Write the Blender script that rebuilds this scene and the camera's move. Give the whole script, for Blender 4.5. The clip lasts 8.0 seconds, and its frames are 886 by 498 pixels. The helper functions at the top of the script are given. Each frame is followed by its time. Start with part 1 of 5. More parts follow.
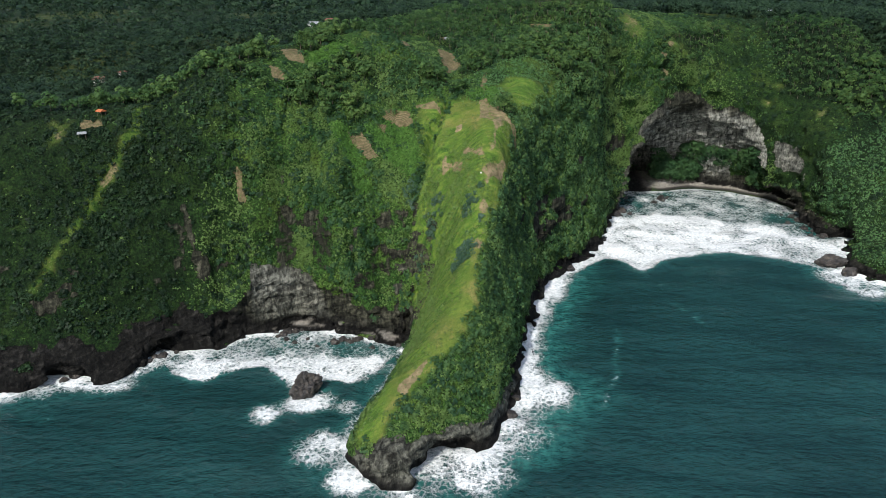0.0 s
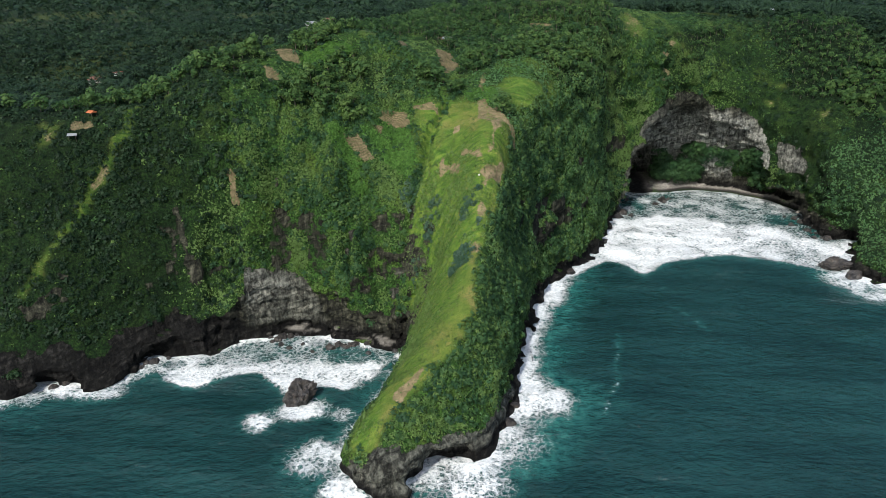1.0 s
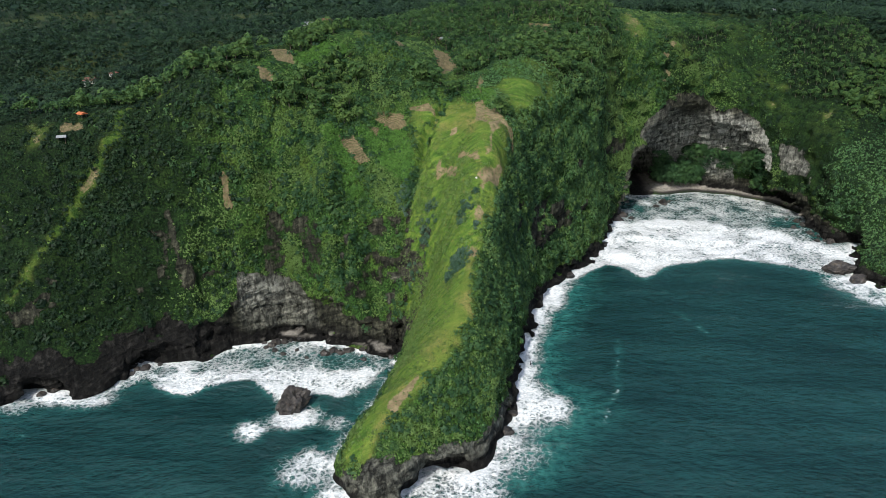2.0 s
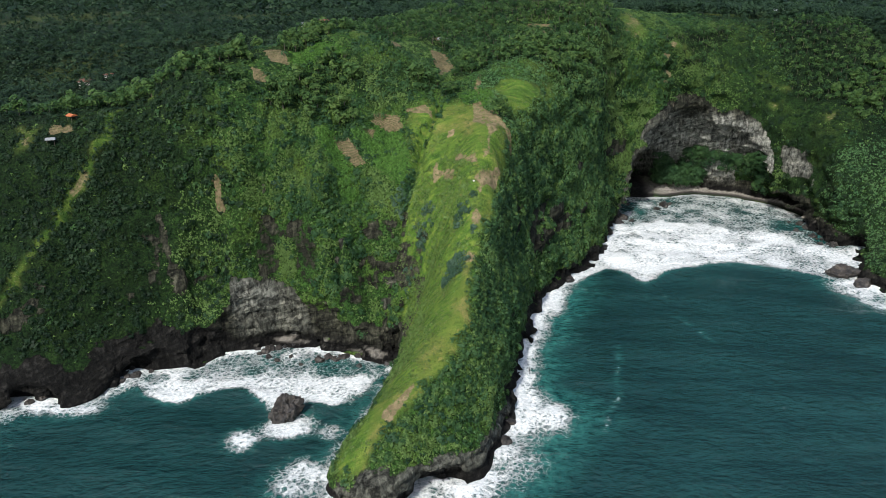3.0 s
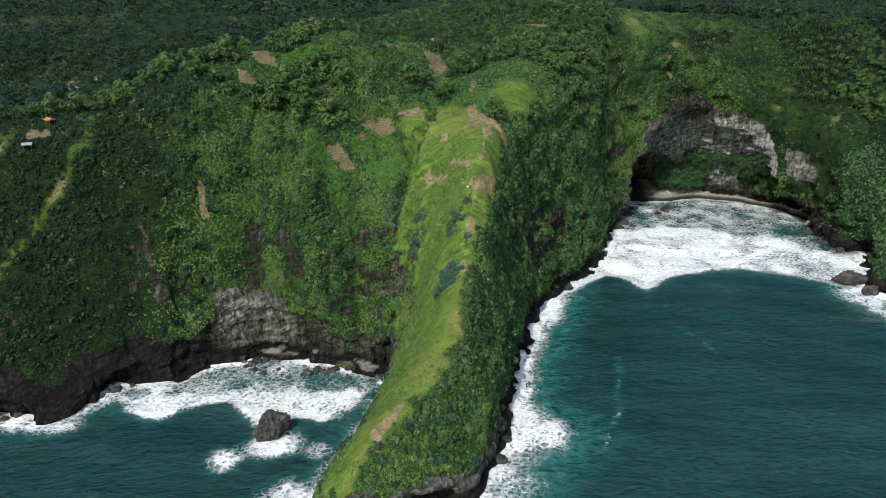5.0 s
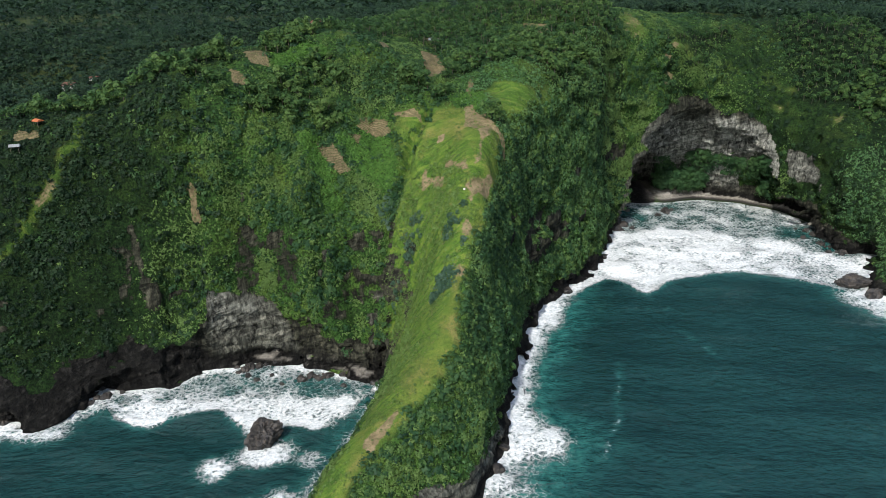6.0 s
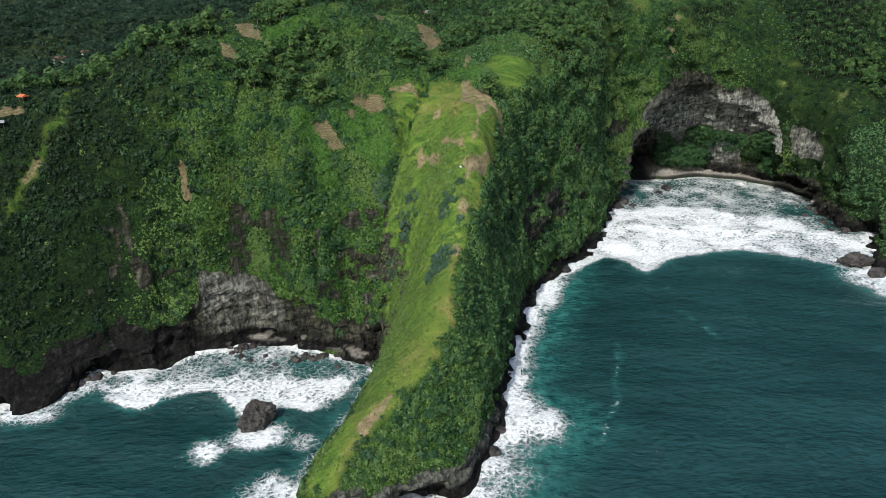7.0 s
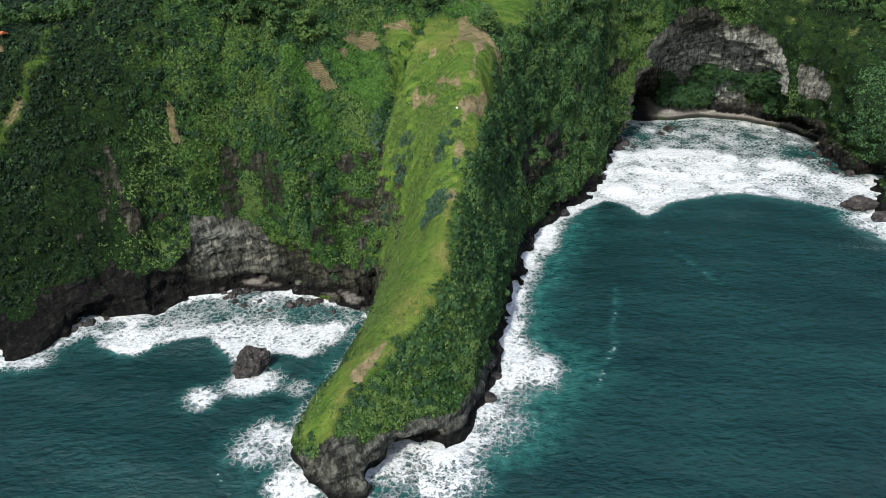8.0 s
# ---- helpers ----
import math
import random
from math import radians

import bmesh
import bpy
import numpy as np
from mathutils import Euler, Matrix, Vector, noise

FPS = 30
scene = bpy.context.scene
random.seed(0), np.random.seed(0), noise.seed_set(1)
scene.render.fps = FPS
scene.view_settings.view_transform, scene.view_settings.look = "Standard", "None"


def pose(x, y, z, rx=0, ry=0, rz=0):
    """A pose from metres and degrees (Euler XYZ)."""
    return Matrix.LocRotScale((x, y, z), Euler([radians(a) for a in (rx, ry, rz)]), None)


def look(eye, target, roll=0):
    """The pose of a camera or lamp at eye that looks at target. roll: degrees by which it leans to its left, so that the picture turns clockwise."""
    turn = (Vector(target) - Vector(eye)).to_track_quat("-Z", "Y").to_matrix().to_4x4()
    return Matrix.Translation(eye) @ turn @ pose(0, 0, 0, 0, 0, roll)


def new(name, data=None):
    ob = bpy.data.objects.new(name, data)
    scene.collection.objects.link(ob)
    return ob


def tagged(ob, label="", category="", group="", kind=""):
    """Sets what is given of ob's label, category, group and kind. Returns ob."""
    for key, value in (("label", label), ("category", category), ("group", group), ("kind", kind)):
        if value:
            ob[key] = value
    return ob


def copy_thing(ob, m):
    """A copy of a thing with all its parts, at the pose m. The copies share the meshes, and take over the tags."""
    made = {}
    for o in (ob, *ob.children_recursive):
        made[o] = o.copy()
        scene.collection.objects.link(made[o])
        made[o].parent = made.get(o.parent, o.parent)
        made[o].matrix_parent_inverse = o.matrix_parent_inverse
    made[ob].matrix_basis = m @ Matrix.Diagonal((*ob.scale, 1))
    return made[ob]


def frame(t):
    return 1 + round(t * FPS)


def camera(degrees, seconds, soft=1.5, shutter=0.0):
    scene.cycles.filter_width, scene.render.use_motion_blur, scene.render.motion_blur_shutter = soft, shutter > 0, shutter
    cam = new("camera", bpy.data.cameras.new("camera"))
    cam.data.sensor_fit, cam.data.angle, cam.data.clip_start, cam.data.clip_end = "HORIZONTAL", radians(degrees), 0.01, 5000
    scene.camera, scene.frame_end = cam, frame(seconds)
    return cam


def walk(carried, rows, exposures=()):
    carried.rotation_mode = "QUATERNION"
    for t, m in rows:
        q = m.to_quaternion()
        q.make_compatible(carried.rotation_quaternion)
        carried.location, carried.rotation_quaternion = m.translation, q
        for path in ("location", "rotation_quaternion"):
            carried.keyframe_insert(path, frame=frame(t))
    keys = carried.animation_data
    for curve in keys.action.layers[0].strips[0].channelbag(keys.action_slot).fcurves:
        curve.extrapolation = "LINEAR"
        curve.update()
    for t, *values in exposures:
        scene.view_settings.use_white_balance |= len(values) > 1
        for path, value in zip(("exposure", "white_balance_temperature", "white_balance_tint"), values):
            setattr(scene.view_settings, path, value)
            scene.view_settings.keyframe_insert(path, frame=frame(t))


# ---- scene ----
# ---- camera ----
cam = camera(61.89, 8.0, soft=0.5)
PATH = [  # seconds, place, yaw, pitch, roll
    (0.0, 0.00, 0.00, 150.00, -0.022, -21.497, 0.121),
    (0.5, 0.65, 2.97, 149.57, 0.009, -21.499, 0.094),
    (1.0, 1.29, 5.92, 149.14, 0.030, -21.484, 0.064),
    (1.5, 1.94, 8.84, 148.71, 0.036, -21.455, 0.082),
    (3.0, 3.87, 17.48, 147.39, 0.052, -21.333, 0.040),
    (3.5, 4.51, 20.32, 146.95, 0.060, -21.283, 0.015),
    (4.0, 5.15, 23.13, 146.51, 0.064, -21.241, 0.012),
    (4.5, 5.79, 25.92, 146.06, 0.061, -21.208, -0.027),
    (6.0, 7.72, 34.16, 144.71, 0.043, -21.140, -0.098),
    (6.5, 8.36, 36.86, 144.26, 0.029, -21.511, -0.102),
    (7.0, 9.00, 39.54, 143.80, 0.016, -23.015, -0.079),
    (7.5, 9.63, 42.20, 143.35, 0.005, -25.323, -0.074),
    (8.0, 10.27, 44.83, 142.89, -0.019, -27.616, -0.046),
]


def drone(x, y, z, yaw, pitch, roll):
    """The pose of the flying camera from its heading, tilt and lean."""
    return Matrix.Translation((x, y, z)) @ pose(0, 0, 0, 0, 0, yaw) @ pose(0, 0, 0, 90 + pitch) @ pose(0, 0, 0, 0, 0, roll)


walk(cam, [(t, drone(*row)) for t, *row in PATH])

# ---- world, sun ----
world = bpy.data.worlds.new("world")
scene.world = world
world.use_nodes = True
SUN_EL, SUN_AZ = radians(48), radians(-156)  # height, and bearing from +y towards +x
sky = world.node_tree.nodes.new("ShaderNodeTexSky")
sky.sky_type, sky.sun_disc, sky.sun_elevation, sky.sun_rotation = "NISHITA", False, SUN_EL, SUN_AZ
sky.air_density, sky.dust_density, sky.ozone_density = 1.0, 2.5, 1.0
background = world.node_tree.nodes["Background"]
world.node_tree.links.new(sky.outputs[0], background.inputs[0])
background.inputs[1].default_value = 0.15
sun = new("sun", bpy.data.lights.new("sun", "SUN"))
sun.data.energy, sun.data.angle, sun.data.color = 2.9, radians(3), (1.0, 0.975, 0.925)
sun_way = Vector((math.sin(SUN_AZ) * math.cos(SUN_EL), math.cos(SUN_AZ) * math.cos(SUN_EL), math.sin(SUN_EL)))
sun.matrix_world = look(sun_way * 400, (0, 0, 0))
scene.view_settings.exposure = 0.67


# ---- arithmetic: noise, lines, surfaces ----
def smooth(a, b, v):
    s = np.clip((v - a) / (b - a), 0, 1)
    return s * s * (3 - 2 * s)


LATTICE = np.random.RandomState(7).rand(32, 32, 32).astype(np.float32)


def value_noise(x, y, z, size, shift=0.0):
    """Smooth noise of 0 to 1 with lumps of that size in metres."""
    out, axes = 0, []
    for v in (x + shift * 17.3, y + shift * 9.1, z + shift * 5.7):
        v = np.asarray(v, np.float32) / size
        i = np.floor(v)
        f = v - i
        axes.append((i.astype(np.int32), f * f * (3 - 2 * f)))
    for a in (0, 1):
        for b in (0, 1):
            for c in (0, 1):
                w = 1
                for (i, f), k in zip(axes, (a, b, c)):
                    w = w * (f if k else 1 - f)
                out = out + w * LATTICE[(axes[0][0] + a) & 31, (axes[1][0] + b) & 31, (axes[2][0] + c) & 31]
    return out


def block_noise(x, y, z, wide, high):
    """One number of 0 to 1 for each block of rock."""
    i, j, k = (np.floor(v / s).astype(np.int32) for v, s in ((x + 0.4 * y, wide), (y - 0.3 * x, wide), (z + 0.1 * x, high)))
    return LATTICE[(i * 7 + 3 * k) & 31, (j * 5 + i) & 31, (k * 11 + j) & 31]


def fbm(x, y, z, size, octaves=3, shift=0.0):
    """Layered noise about 0, of -1 to 1."""
    total, weight, out = 0, 1.0, 0
    for k in range(octaves):
        out = out + weight * (2 * value_noise(x, y, z, size / 2**k, shift + 3.1 * k) - 1)
        total += weight
        weight *= 0.5
    return out / total


def off_line(x, y, line):
    """The distance in plan from a line of points."""
    best = np.full(np.shape(x), 1e9, np.float32)
    for (ax, ay), (bx, by) in zip(line, line[1:]):
        dx, dy = bx - ax, by - ay
        s = np.clip(((x - ax) * dx + (y - ay) * dy) / (dx * dx + dy * dy + 1e-9), 0, 1)
        best = np.minimum(best, np.hypot(x - ax - s * dx, y - ay - s * dy))
    return best


def within(x, y, ring):
    """Whether points lie in a closed outline in plan."""
    inside = np.zeros(np.shape(x), bool)
    for (ax, ay), (bx, by) in zip(ring, ring[1:] + ring[:1]):
        if ay != by:
            inside ^= ((ay > y) != (by > y)) & (x < (bx - ax) * (y - ay) / (by - ay) + ax)
    return inside


def patch_mask(x, y, ring, soft=2.0, rag=2.0):
    """1 inside an outline in plan, 0 outside, with a ragged soft edge."""
    d = off_line(x, y, ring + ring[:1]) * np.where(within(x, y, ring), 1, -1)
    return smooth(-soft, soft, d + rag * fbm(x, y, 0 * x, 5, 2, 4.0))


# ---- the plan: coast and breaklines of the land ----
WEST_COAST = [(-3000, -200), (-600, 120), (-300, 196), (-205, 218), (-163, 233), (-142, 244), (-126, 245), (-117, 255), (-110, 265), (-95, 269),
              (-87, 275), (-77, 282), (-64, 288), (-50, 285), (-34, 277), (-20, 275), (-13, 277)]
HEADLAND_WEST = [(-13, 262), (-17, 240), (-22, 220), (-28, 206), (-31, 198)]
HEADLAND_EAST = [(-25, 188.5), (-18, 183), (-10, 183), (-2, 193), (10, 199), (17, 207), (23.5, 228), (28.5, 252), (34.5, 282), (40.5, 306), (52, 334), (65, 354),
                 (86, 382), (96, 414), (106, 436)]
EAST_COAST = [(128, 450), (152, 464), (176, 476), (200, 474), (212, 452), (221, 425), (219, 410), (228, 396), (222, 372), (211, 352), (212, 340), (222, 332), (300, 296), (600, 220), (3000, -200)]
COAST = WEST_COAST + HEADLAND_WEST + HEADLAND_EAST + EAST_COAST
LAND = COAST + [(4500, 4500), (-4500, 4500)]

BREAKLINES = {
    "west brink": [(-600, 150, 20), (-300, 222, 20), (-205, 238, 18), (-165, 245, 16), (-142, 254, 20), (-122, 262, 16), (-105, 274, 18), (-84, 286, 19),
                   (-66, 289, 22), (-37, 286, 16), (-16, 284, 26)],
    "west middle": [(-300, 250, 52), (-200, 262, 48), (-150, 276, 58), (-136, 281, 58), (-119, 281, 52), (-106, 287, 48), (-93, 290, 50), (-70, 288, 56),
                    (-50, 286, 53), (-35, 286, 51), (-16, 290, 51), (-5, 287, 52)],
    "west lower": [(-142, 263, 38), (-129, 267, 34), (-116, 275, 34), (-96, 280, 36), (-40, 285, 37)],
    "west shoulder": [(-300, 285, 84), (-200, 288, 82), (-145, 290, 82), (-114, 296, 80), (-90, 293, 80), (-61, 296, 76), (-45, 291, 75), (-35, 309, 76), (-20, 327, 83)],
    "west brow": [(-300, 320, 92), (-200, 315, 88), (-150, 316, 88), (-131, 326, 92), (-99, 301, 98), (-75, 306, 94), (-49, 329, 97), (-26, 336, 97)],
    "west top": [(-103, 318, 105), (-85, 331, 109), (-60, 334, 108), (-41, 356, 117), (-25, 350, 114), (-12, 350, 107), (3, 364, 100), (24, 433, 112), (53, 423, 110)],
    "behind the ridge": [(-300, 400, 62), (-180, 400, 62), (-110, 400, 78), (-60, 425, 108), (-20, 450, 116), (0, 490, 118)],
    "valley": [(-450, 520, 52), (-270, 520, 48), (-150, 520, 60), (-60, 560, 84)],
    "far woods": [(-600, 720, 66), (-390, 740, 70), (-275, 600, 56), (-220, 640, 78), (-110, 700, 92), (20, 640, 106), (200, 640, 104), (400, 620, 98)],
    "horizon land": [(-1600, 1500, 60), (-600, 1300, 80), (0, 1400, 70), (700, 1300, 70), (1700, 1500, 50), (-2500, 3500, 60), (0, 3500, 60), (2500, 3500, 60)],
    "headland crest": [(-22, 190, 11), (-15, 195, 19), (-4, 207, 27), (6, 216, 34), (12, 228, 40), (16, 249, 50), (19, 265, 60), (23, 277, 67), (29, 303, 82), (25, 314, 86), (20, 329, 90)],
    "headland west edge": [(-27, 195, 9), (-23, 202, 16), (-18, 210, 20), (-13, 223, 21), (-9, 241, 23), (-6, 262, 27), (-3, 276, 34)],
    "headland west foot": [(-28, 204, 6), (-21, 220, 6), (-16, 240, 7), (-12, 262, 10), (-11, 276, 18)],
    "headland slope": [(-2, 250, 33), (4, 256, 41), (1, 297, 66), (10, 310, 83), (19, 330, 90)],
    "headland tip brink": [(-25, 190, 9), (-20, 186, 11), (-15, 185, 13), (-9, 188, 14), (0, 198, 15), (10, 204, 15), (15, 211, 15), (22, 230, 14)],
    "east brow": [(35, 314, 84), (44, 331, 86), (57, 352, 85), (72, 374, 84), (88, 396, 82), (101, 413, 80), (112, 424, 77)],
    "east face": [(19, 228, 30), (25, 245, 24), (30, 284, 34)],
    "east foot": [(27, 250, 14), (34, 283, 13), (40, 306, 13), (51, 335, 14), (63, 356, 14), (84, 384, 12), (95, 414, 20), (105, 434, 34)],
    "east sea bed": [(-30, 172, -6), (-5, 170, -6), (22, 190, -6), (42, 228, -6), (54, 280, -6), (72, 330, -6), (102, 374, -6), (112, 414, -6)],
    "west sea bed": [(-165, 218, -6), (-126, 228, -6), (-96, 250, -6), (-62, 268, -6), (-36, 256, -6), (-42, 226, -6), (-46, 196, -6)],
    "outer sea bed": [(-200, 120, -12), (0, 100, -12), (120, 200, -12), (160, 340, -10), (240, 260, -12)],
    "alcove rim": [(118, 446, 62), (136, 454, 68), (156, 468, 68), (176, 478, 63), (200, 477, 54), (212, 456, 46)],
    "east slope": [(132, 430, 89), (160, 470, 82), (184, 487, 78), (210, 484, 65), (231, 444, 60), (258, 477, 90), (300, 460, 92)],
    "east top": [(130, 456, 99), (168, 504, 102), (210, 512, 101), (238, 506, 107), (300, 516, 104)],
    "east flank": [(207, 424, 38), (225, 396, 30), (232, 384, 14), (226, 372, 12), (214, 346, 8), (240, 340, 18), (280, 330, 26), (300, 390, 60), (500, 300, 70)],
    "plateau": [(30, 345, 93), (45, 350, 93), (60, 372, 95), (66, 386, 98), (79, 404, 102), (62, 412, 106), (97, 428, 100), (108, 468, 114), (118, 488, 119), (60, 530, 118), (160, 550, 114), (260, 560, 110)],
}


def control_points(lines, step=14.0):
    """Points spread along the breaklines, and their heights."""
    places, heights = [], []
    for line in lines.values():
        for a, b in zip(line, line[1:]):
            long = math.dist(a[:2], b[:2])
            count = min(max(1, round(long / step)), 6)
            for k in range(count):
                places.append([a[n] + (b[n] - a[n]) * k / count for n in (0, 1)])
                heights.append(a[2] + (b[2] - a[2]) * k / count)
        places.append(line[-1][:2])
        heights.append(line[-1][2])
    return np.array(places), np.array(heights)


KNOTS, KNOT_HEIGHTS = control_points(BREAKLINES)


def spline_weights():
    """The weights of a smooth surface through the breaklines."""
    n = len(KNOTS)
    far = np.hypot(*(KNOTS[:, None] - KNOTS[None]).transpose(2, 0, 1))
    a = np.zeros((n + 1, n + 1))
    a[:n, :n] = -far + 0.4 * np.eye(n)
    a[:n, n] = a[n, :n] = 1
    return np.linalg.solve(a, np.r_[KNOT_HEIGHTS, 0])


WEIGHTS = spline_weights()


def land_height(x, y):
    """The height of the land's surface before cliffs and caves are cut."""
    x, y = np.asarray(x, np.float64), np.asarray(y, np.float64)
    out = np.full(x.shape, WEIGHTS[-1])
    for (px, py), w in zip(KNOTS, WEIGHTS):
        out -= w * np.hypot(x - px, y - py)
    return out


def coast_distance(x, y):
    """Metres inland of the coast line; negative at sea."""
    return off_line(x, y, COAST) * np.where(within(x, y, LAND), 1, -1)


def dome(x, y, z, centre, radii):
    """Roughly the distance out of an ellipsoid."""
    q = np.sqrt(sum(((v - c) / r) ** 2 for v, c, r in zip((x, y, z), centre, radii)))
    return (q - 1) * min(radii)


# the great alcove, its inner cave, and the small caves at the water: centre and radii
CUTS = [((157, 460, -2), (49, 52, 69)), ((187, 476, -2), (25, 25, 55)), ((136, 496, 0), (22, 34, 32)), ((214, 458, -2), (15, 26, 15)), ((3, 195, -1), (10, 8, 11)), ((-6, 188, -1), (4, 5, 8)),
        ((-113, 262, -1), (5, 6, 5)), ((-148, 243, -1), (5, 5, 5)), ((229, 392, 0), (8, 9, 9)), ((-12, 281, 0), (8, 6, 6))]
BEACH_LINE = [(110, 478), (124, 488), (151, 488), (173, 495), (196, 488), (215, 472), (224, 450), (226, 428)]
GULLY = [(2, 331), (-2, 322), (-5.5, 314), (-8, 302), (-10.6, 297), (-11.5, 291), (-12.8, 288), (-15, 286), (-17.5, 283), (-20, 278)]


def make_near_land(cell):
    """The land round the bays as a solid cut by the sea cliffs and caves; its surface as points and quads."""
    xs, ys, zs = np.arange(-186, 276, cell), np.arange(172, 546, cell), np.arange(-5, 132, cell)
    x2, y2 = np.meshgrid(xs, ys, indexing="ij")
    h = land_height(x2, y2)
    inland = coast_distance(x2, y2)
    gx, gy = np.gradient(h, cell)
    steep = np.hypot(gx, gy)
    # gullies and lumps: stronger where the land is steep
    gully = 1 - np.abs(fbm(x2, 0.25 * y2, 0 * x2, 26, 3, 1.0)) * 2
    grassy = smooth(-4, 4, inland) * within(x2, y2, GRASS_TOP)
    lumps = 2.4 * fbm(x2, y2, 0 * x2, 34, 2, 6.0) + 1.7 * fbm(x2, y2, 0 * x2, 13, 4, 2.0)
    h = h + (1.5 * gully * smooth(0.6, 2.0, steep) + lumps) * (1 - 0.75 * grassy)
    h = h - 3.6 * smooth(3.0, 0.2, off_line(x2, y2, GULLY) + 0.8 * fbm(x2, y2, 0 * x2, 9, 2, 4.0))
    # runnels down the western face and the grass below the crest
    west = smooth(-100, -80, x2) * smooth(6, -4, x2) * smooth(262, 272, y2) * smooth(330, 312, y2)
    h = h - 2.6 * west * smooth(0.16, 0.0, np.abs(fbm(x2 + 2.5 * fbm(x2, y2, 0 * x2, 12, 2, 3.0), 0.18 * y2, 0 * x2, 17, 2, 27.0)))
    h = h + 2.6 * smooth(9, 0, off_line(x2, y2, SPURS[0][2:]))
    tip = smooth(236, 222, y2) * smooth(-44, -36, x2) * smooth(40, 30, x2)
    tilt = 1 / np.sqrt(1 + np.minimum(steep, 4) ** 2)
    # the beach under the alcove, the rock shelf in the cove
    beach = np.where(y2 > 300, off_line(x2, y2, BEACH_LINE), 1e3) * np.where(within(x2, y2, BEACH_LINE + [(300, 400), (300, 700), (100, 700)]), 1, -1)
    floor = np.where((y2 > 380) & (x2 > 100), np.clip(-0.6 + beach * 0.30, -6, 4.2) + np.clip((beach - 8) * (0.45 + 0.75 * smooth(165, 195, x2)), 0, 7 + 13 * smooth(165, 200, x2)) * smooth(146, 158, x2), -6)
    shelf = 2.4 - 0.35 * np.hypot(x2 + 56, (y2 - 287) * 1.6)
    shelf = np.maximum(shelf, 2.6 - 0.35 * np.hypot(x2 + 30, (y2 - 279) * 1.6))
    floor = np.maximum(floor, np.clip(shelf, -6, 2))
    f = (h[..., None] - zs) * tilt[..., None]
    f = np.minimum(f, inland[..., None] + 0.10 * (8 - zs)).astype(np.float32)
    gx, gy, gz = xs[:, None, None], ys[None, :, None], zs[None, None, :]
    for centre, radii in CUTS:
        f = np.minimum(f, dome(gx, gy, gz, centre, radii)).astype(np.float32)
    f = np.maximum(f, floor[..., None] - zs)
    # crags, ledges and the torn foot of the cliffs, near the surface only
    i, j, k = np.nonzero(np.abs(f) < 6.5)
    x, y, z = xs[i].astype(np.float32), ys[j].astype(np.float32), zs[k].astype(np.float32)
    crag = fbm(x, y, z * 1.6, 11, 4, 5.0)
    swell = fbm(x, y, z, 24, 2, 9.0)
    knobs = fbm(x, y, z, 4.5, 2, 12.0)
    ledge = np.sin((z + 0.08 * x + 2.5 * crag) * 1.25)
    here, high = steep[i, j], h[i, j]
    g = (high - z) * tilt[i, j] + (crag + 0.8 * swell) * (0.6 + 1.7 * smooth(0.9, 2.4, here)) * (1 - 0.6 * grassy[i, j]) + 0.55 * knobs * (1 - 0.8 * grassy[i, j])
    calm = 1 - 0.75 * np.maximum(tip[i, j], smooth(-86, -78, x) * smooth(-44, -50, x) * smooth(272, 278, y) * smooth(5, 9, z))
    torn = calm * smooth(7, -1, z) * (5.0 * value_noise(x, y, z * 0.5, 6.5, 8.0) - 1.2)
    blocks = 4.5 * np.abs(fbm(x, y, z * 0.55, 8, 2, 17.0)) + 1.6 * np.abs(fbm(x, y, z * 0.8, 3.4, 2, 19.0))
    bent = (x + 5 * crag, y + 5 * swell, z + 4 * crag)
    broken = 3.2 * (block_noise(*bent, 6.5, 9.0) - 0.5) + 1.8 * (block_noise(*bent, 2.9, 4.0) - 0.5)
    wall = inland[i, j] + broken * (0.35 + 0.65 * calm) * smooth(46, 24, z) + 5.0 * calm * crag + 0.7 * ledge * smooth(34, 18, z) + torn + 0.5 * calm * blocks * smooth(60, 30, z) - 1.2 * calm + 0.10 * (8 - z)
    g = np.minimum(g, wall)
    for n, (centre, radii) in enumerate(CUTS):
        g = np.minimum(g, dome(x, y, z, centre, radii) + (3.4 if n < 4 else 2.0) * crag + 0.6 * ledge + 0.4 * blocks + 0.6 * broken - 0.8)
    g = np.maximum(g, floor[i, j] - z + 0.5 * crag + 0.3 * knobs)
    f[i, j, k] = g
    f[:, :, 0] = np.maximum(f[:, :, 0], 0.5)
    return surface_nets(f, (xs[0], ys[0], zs[0]), cell)


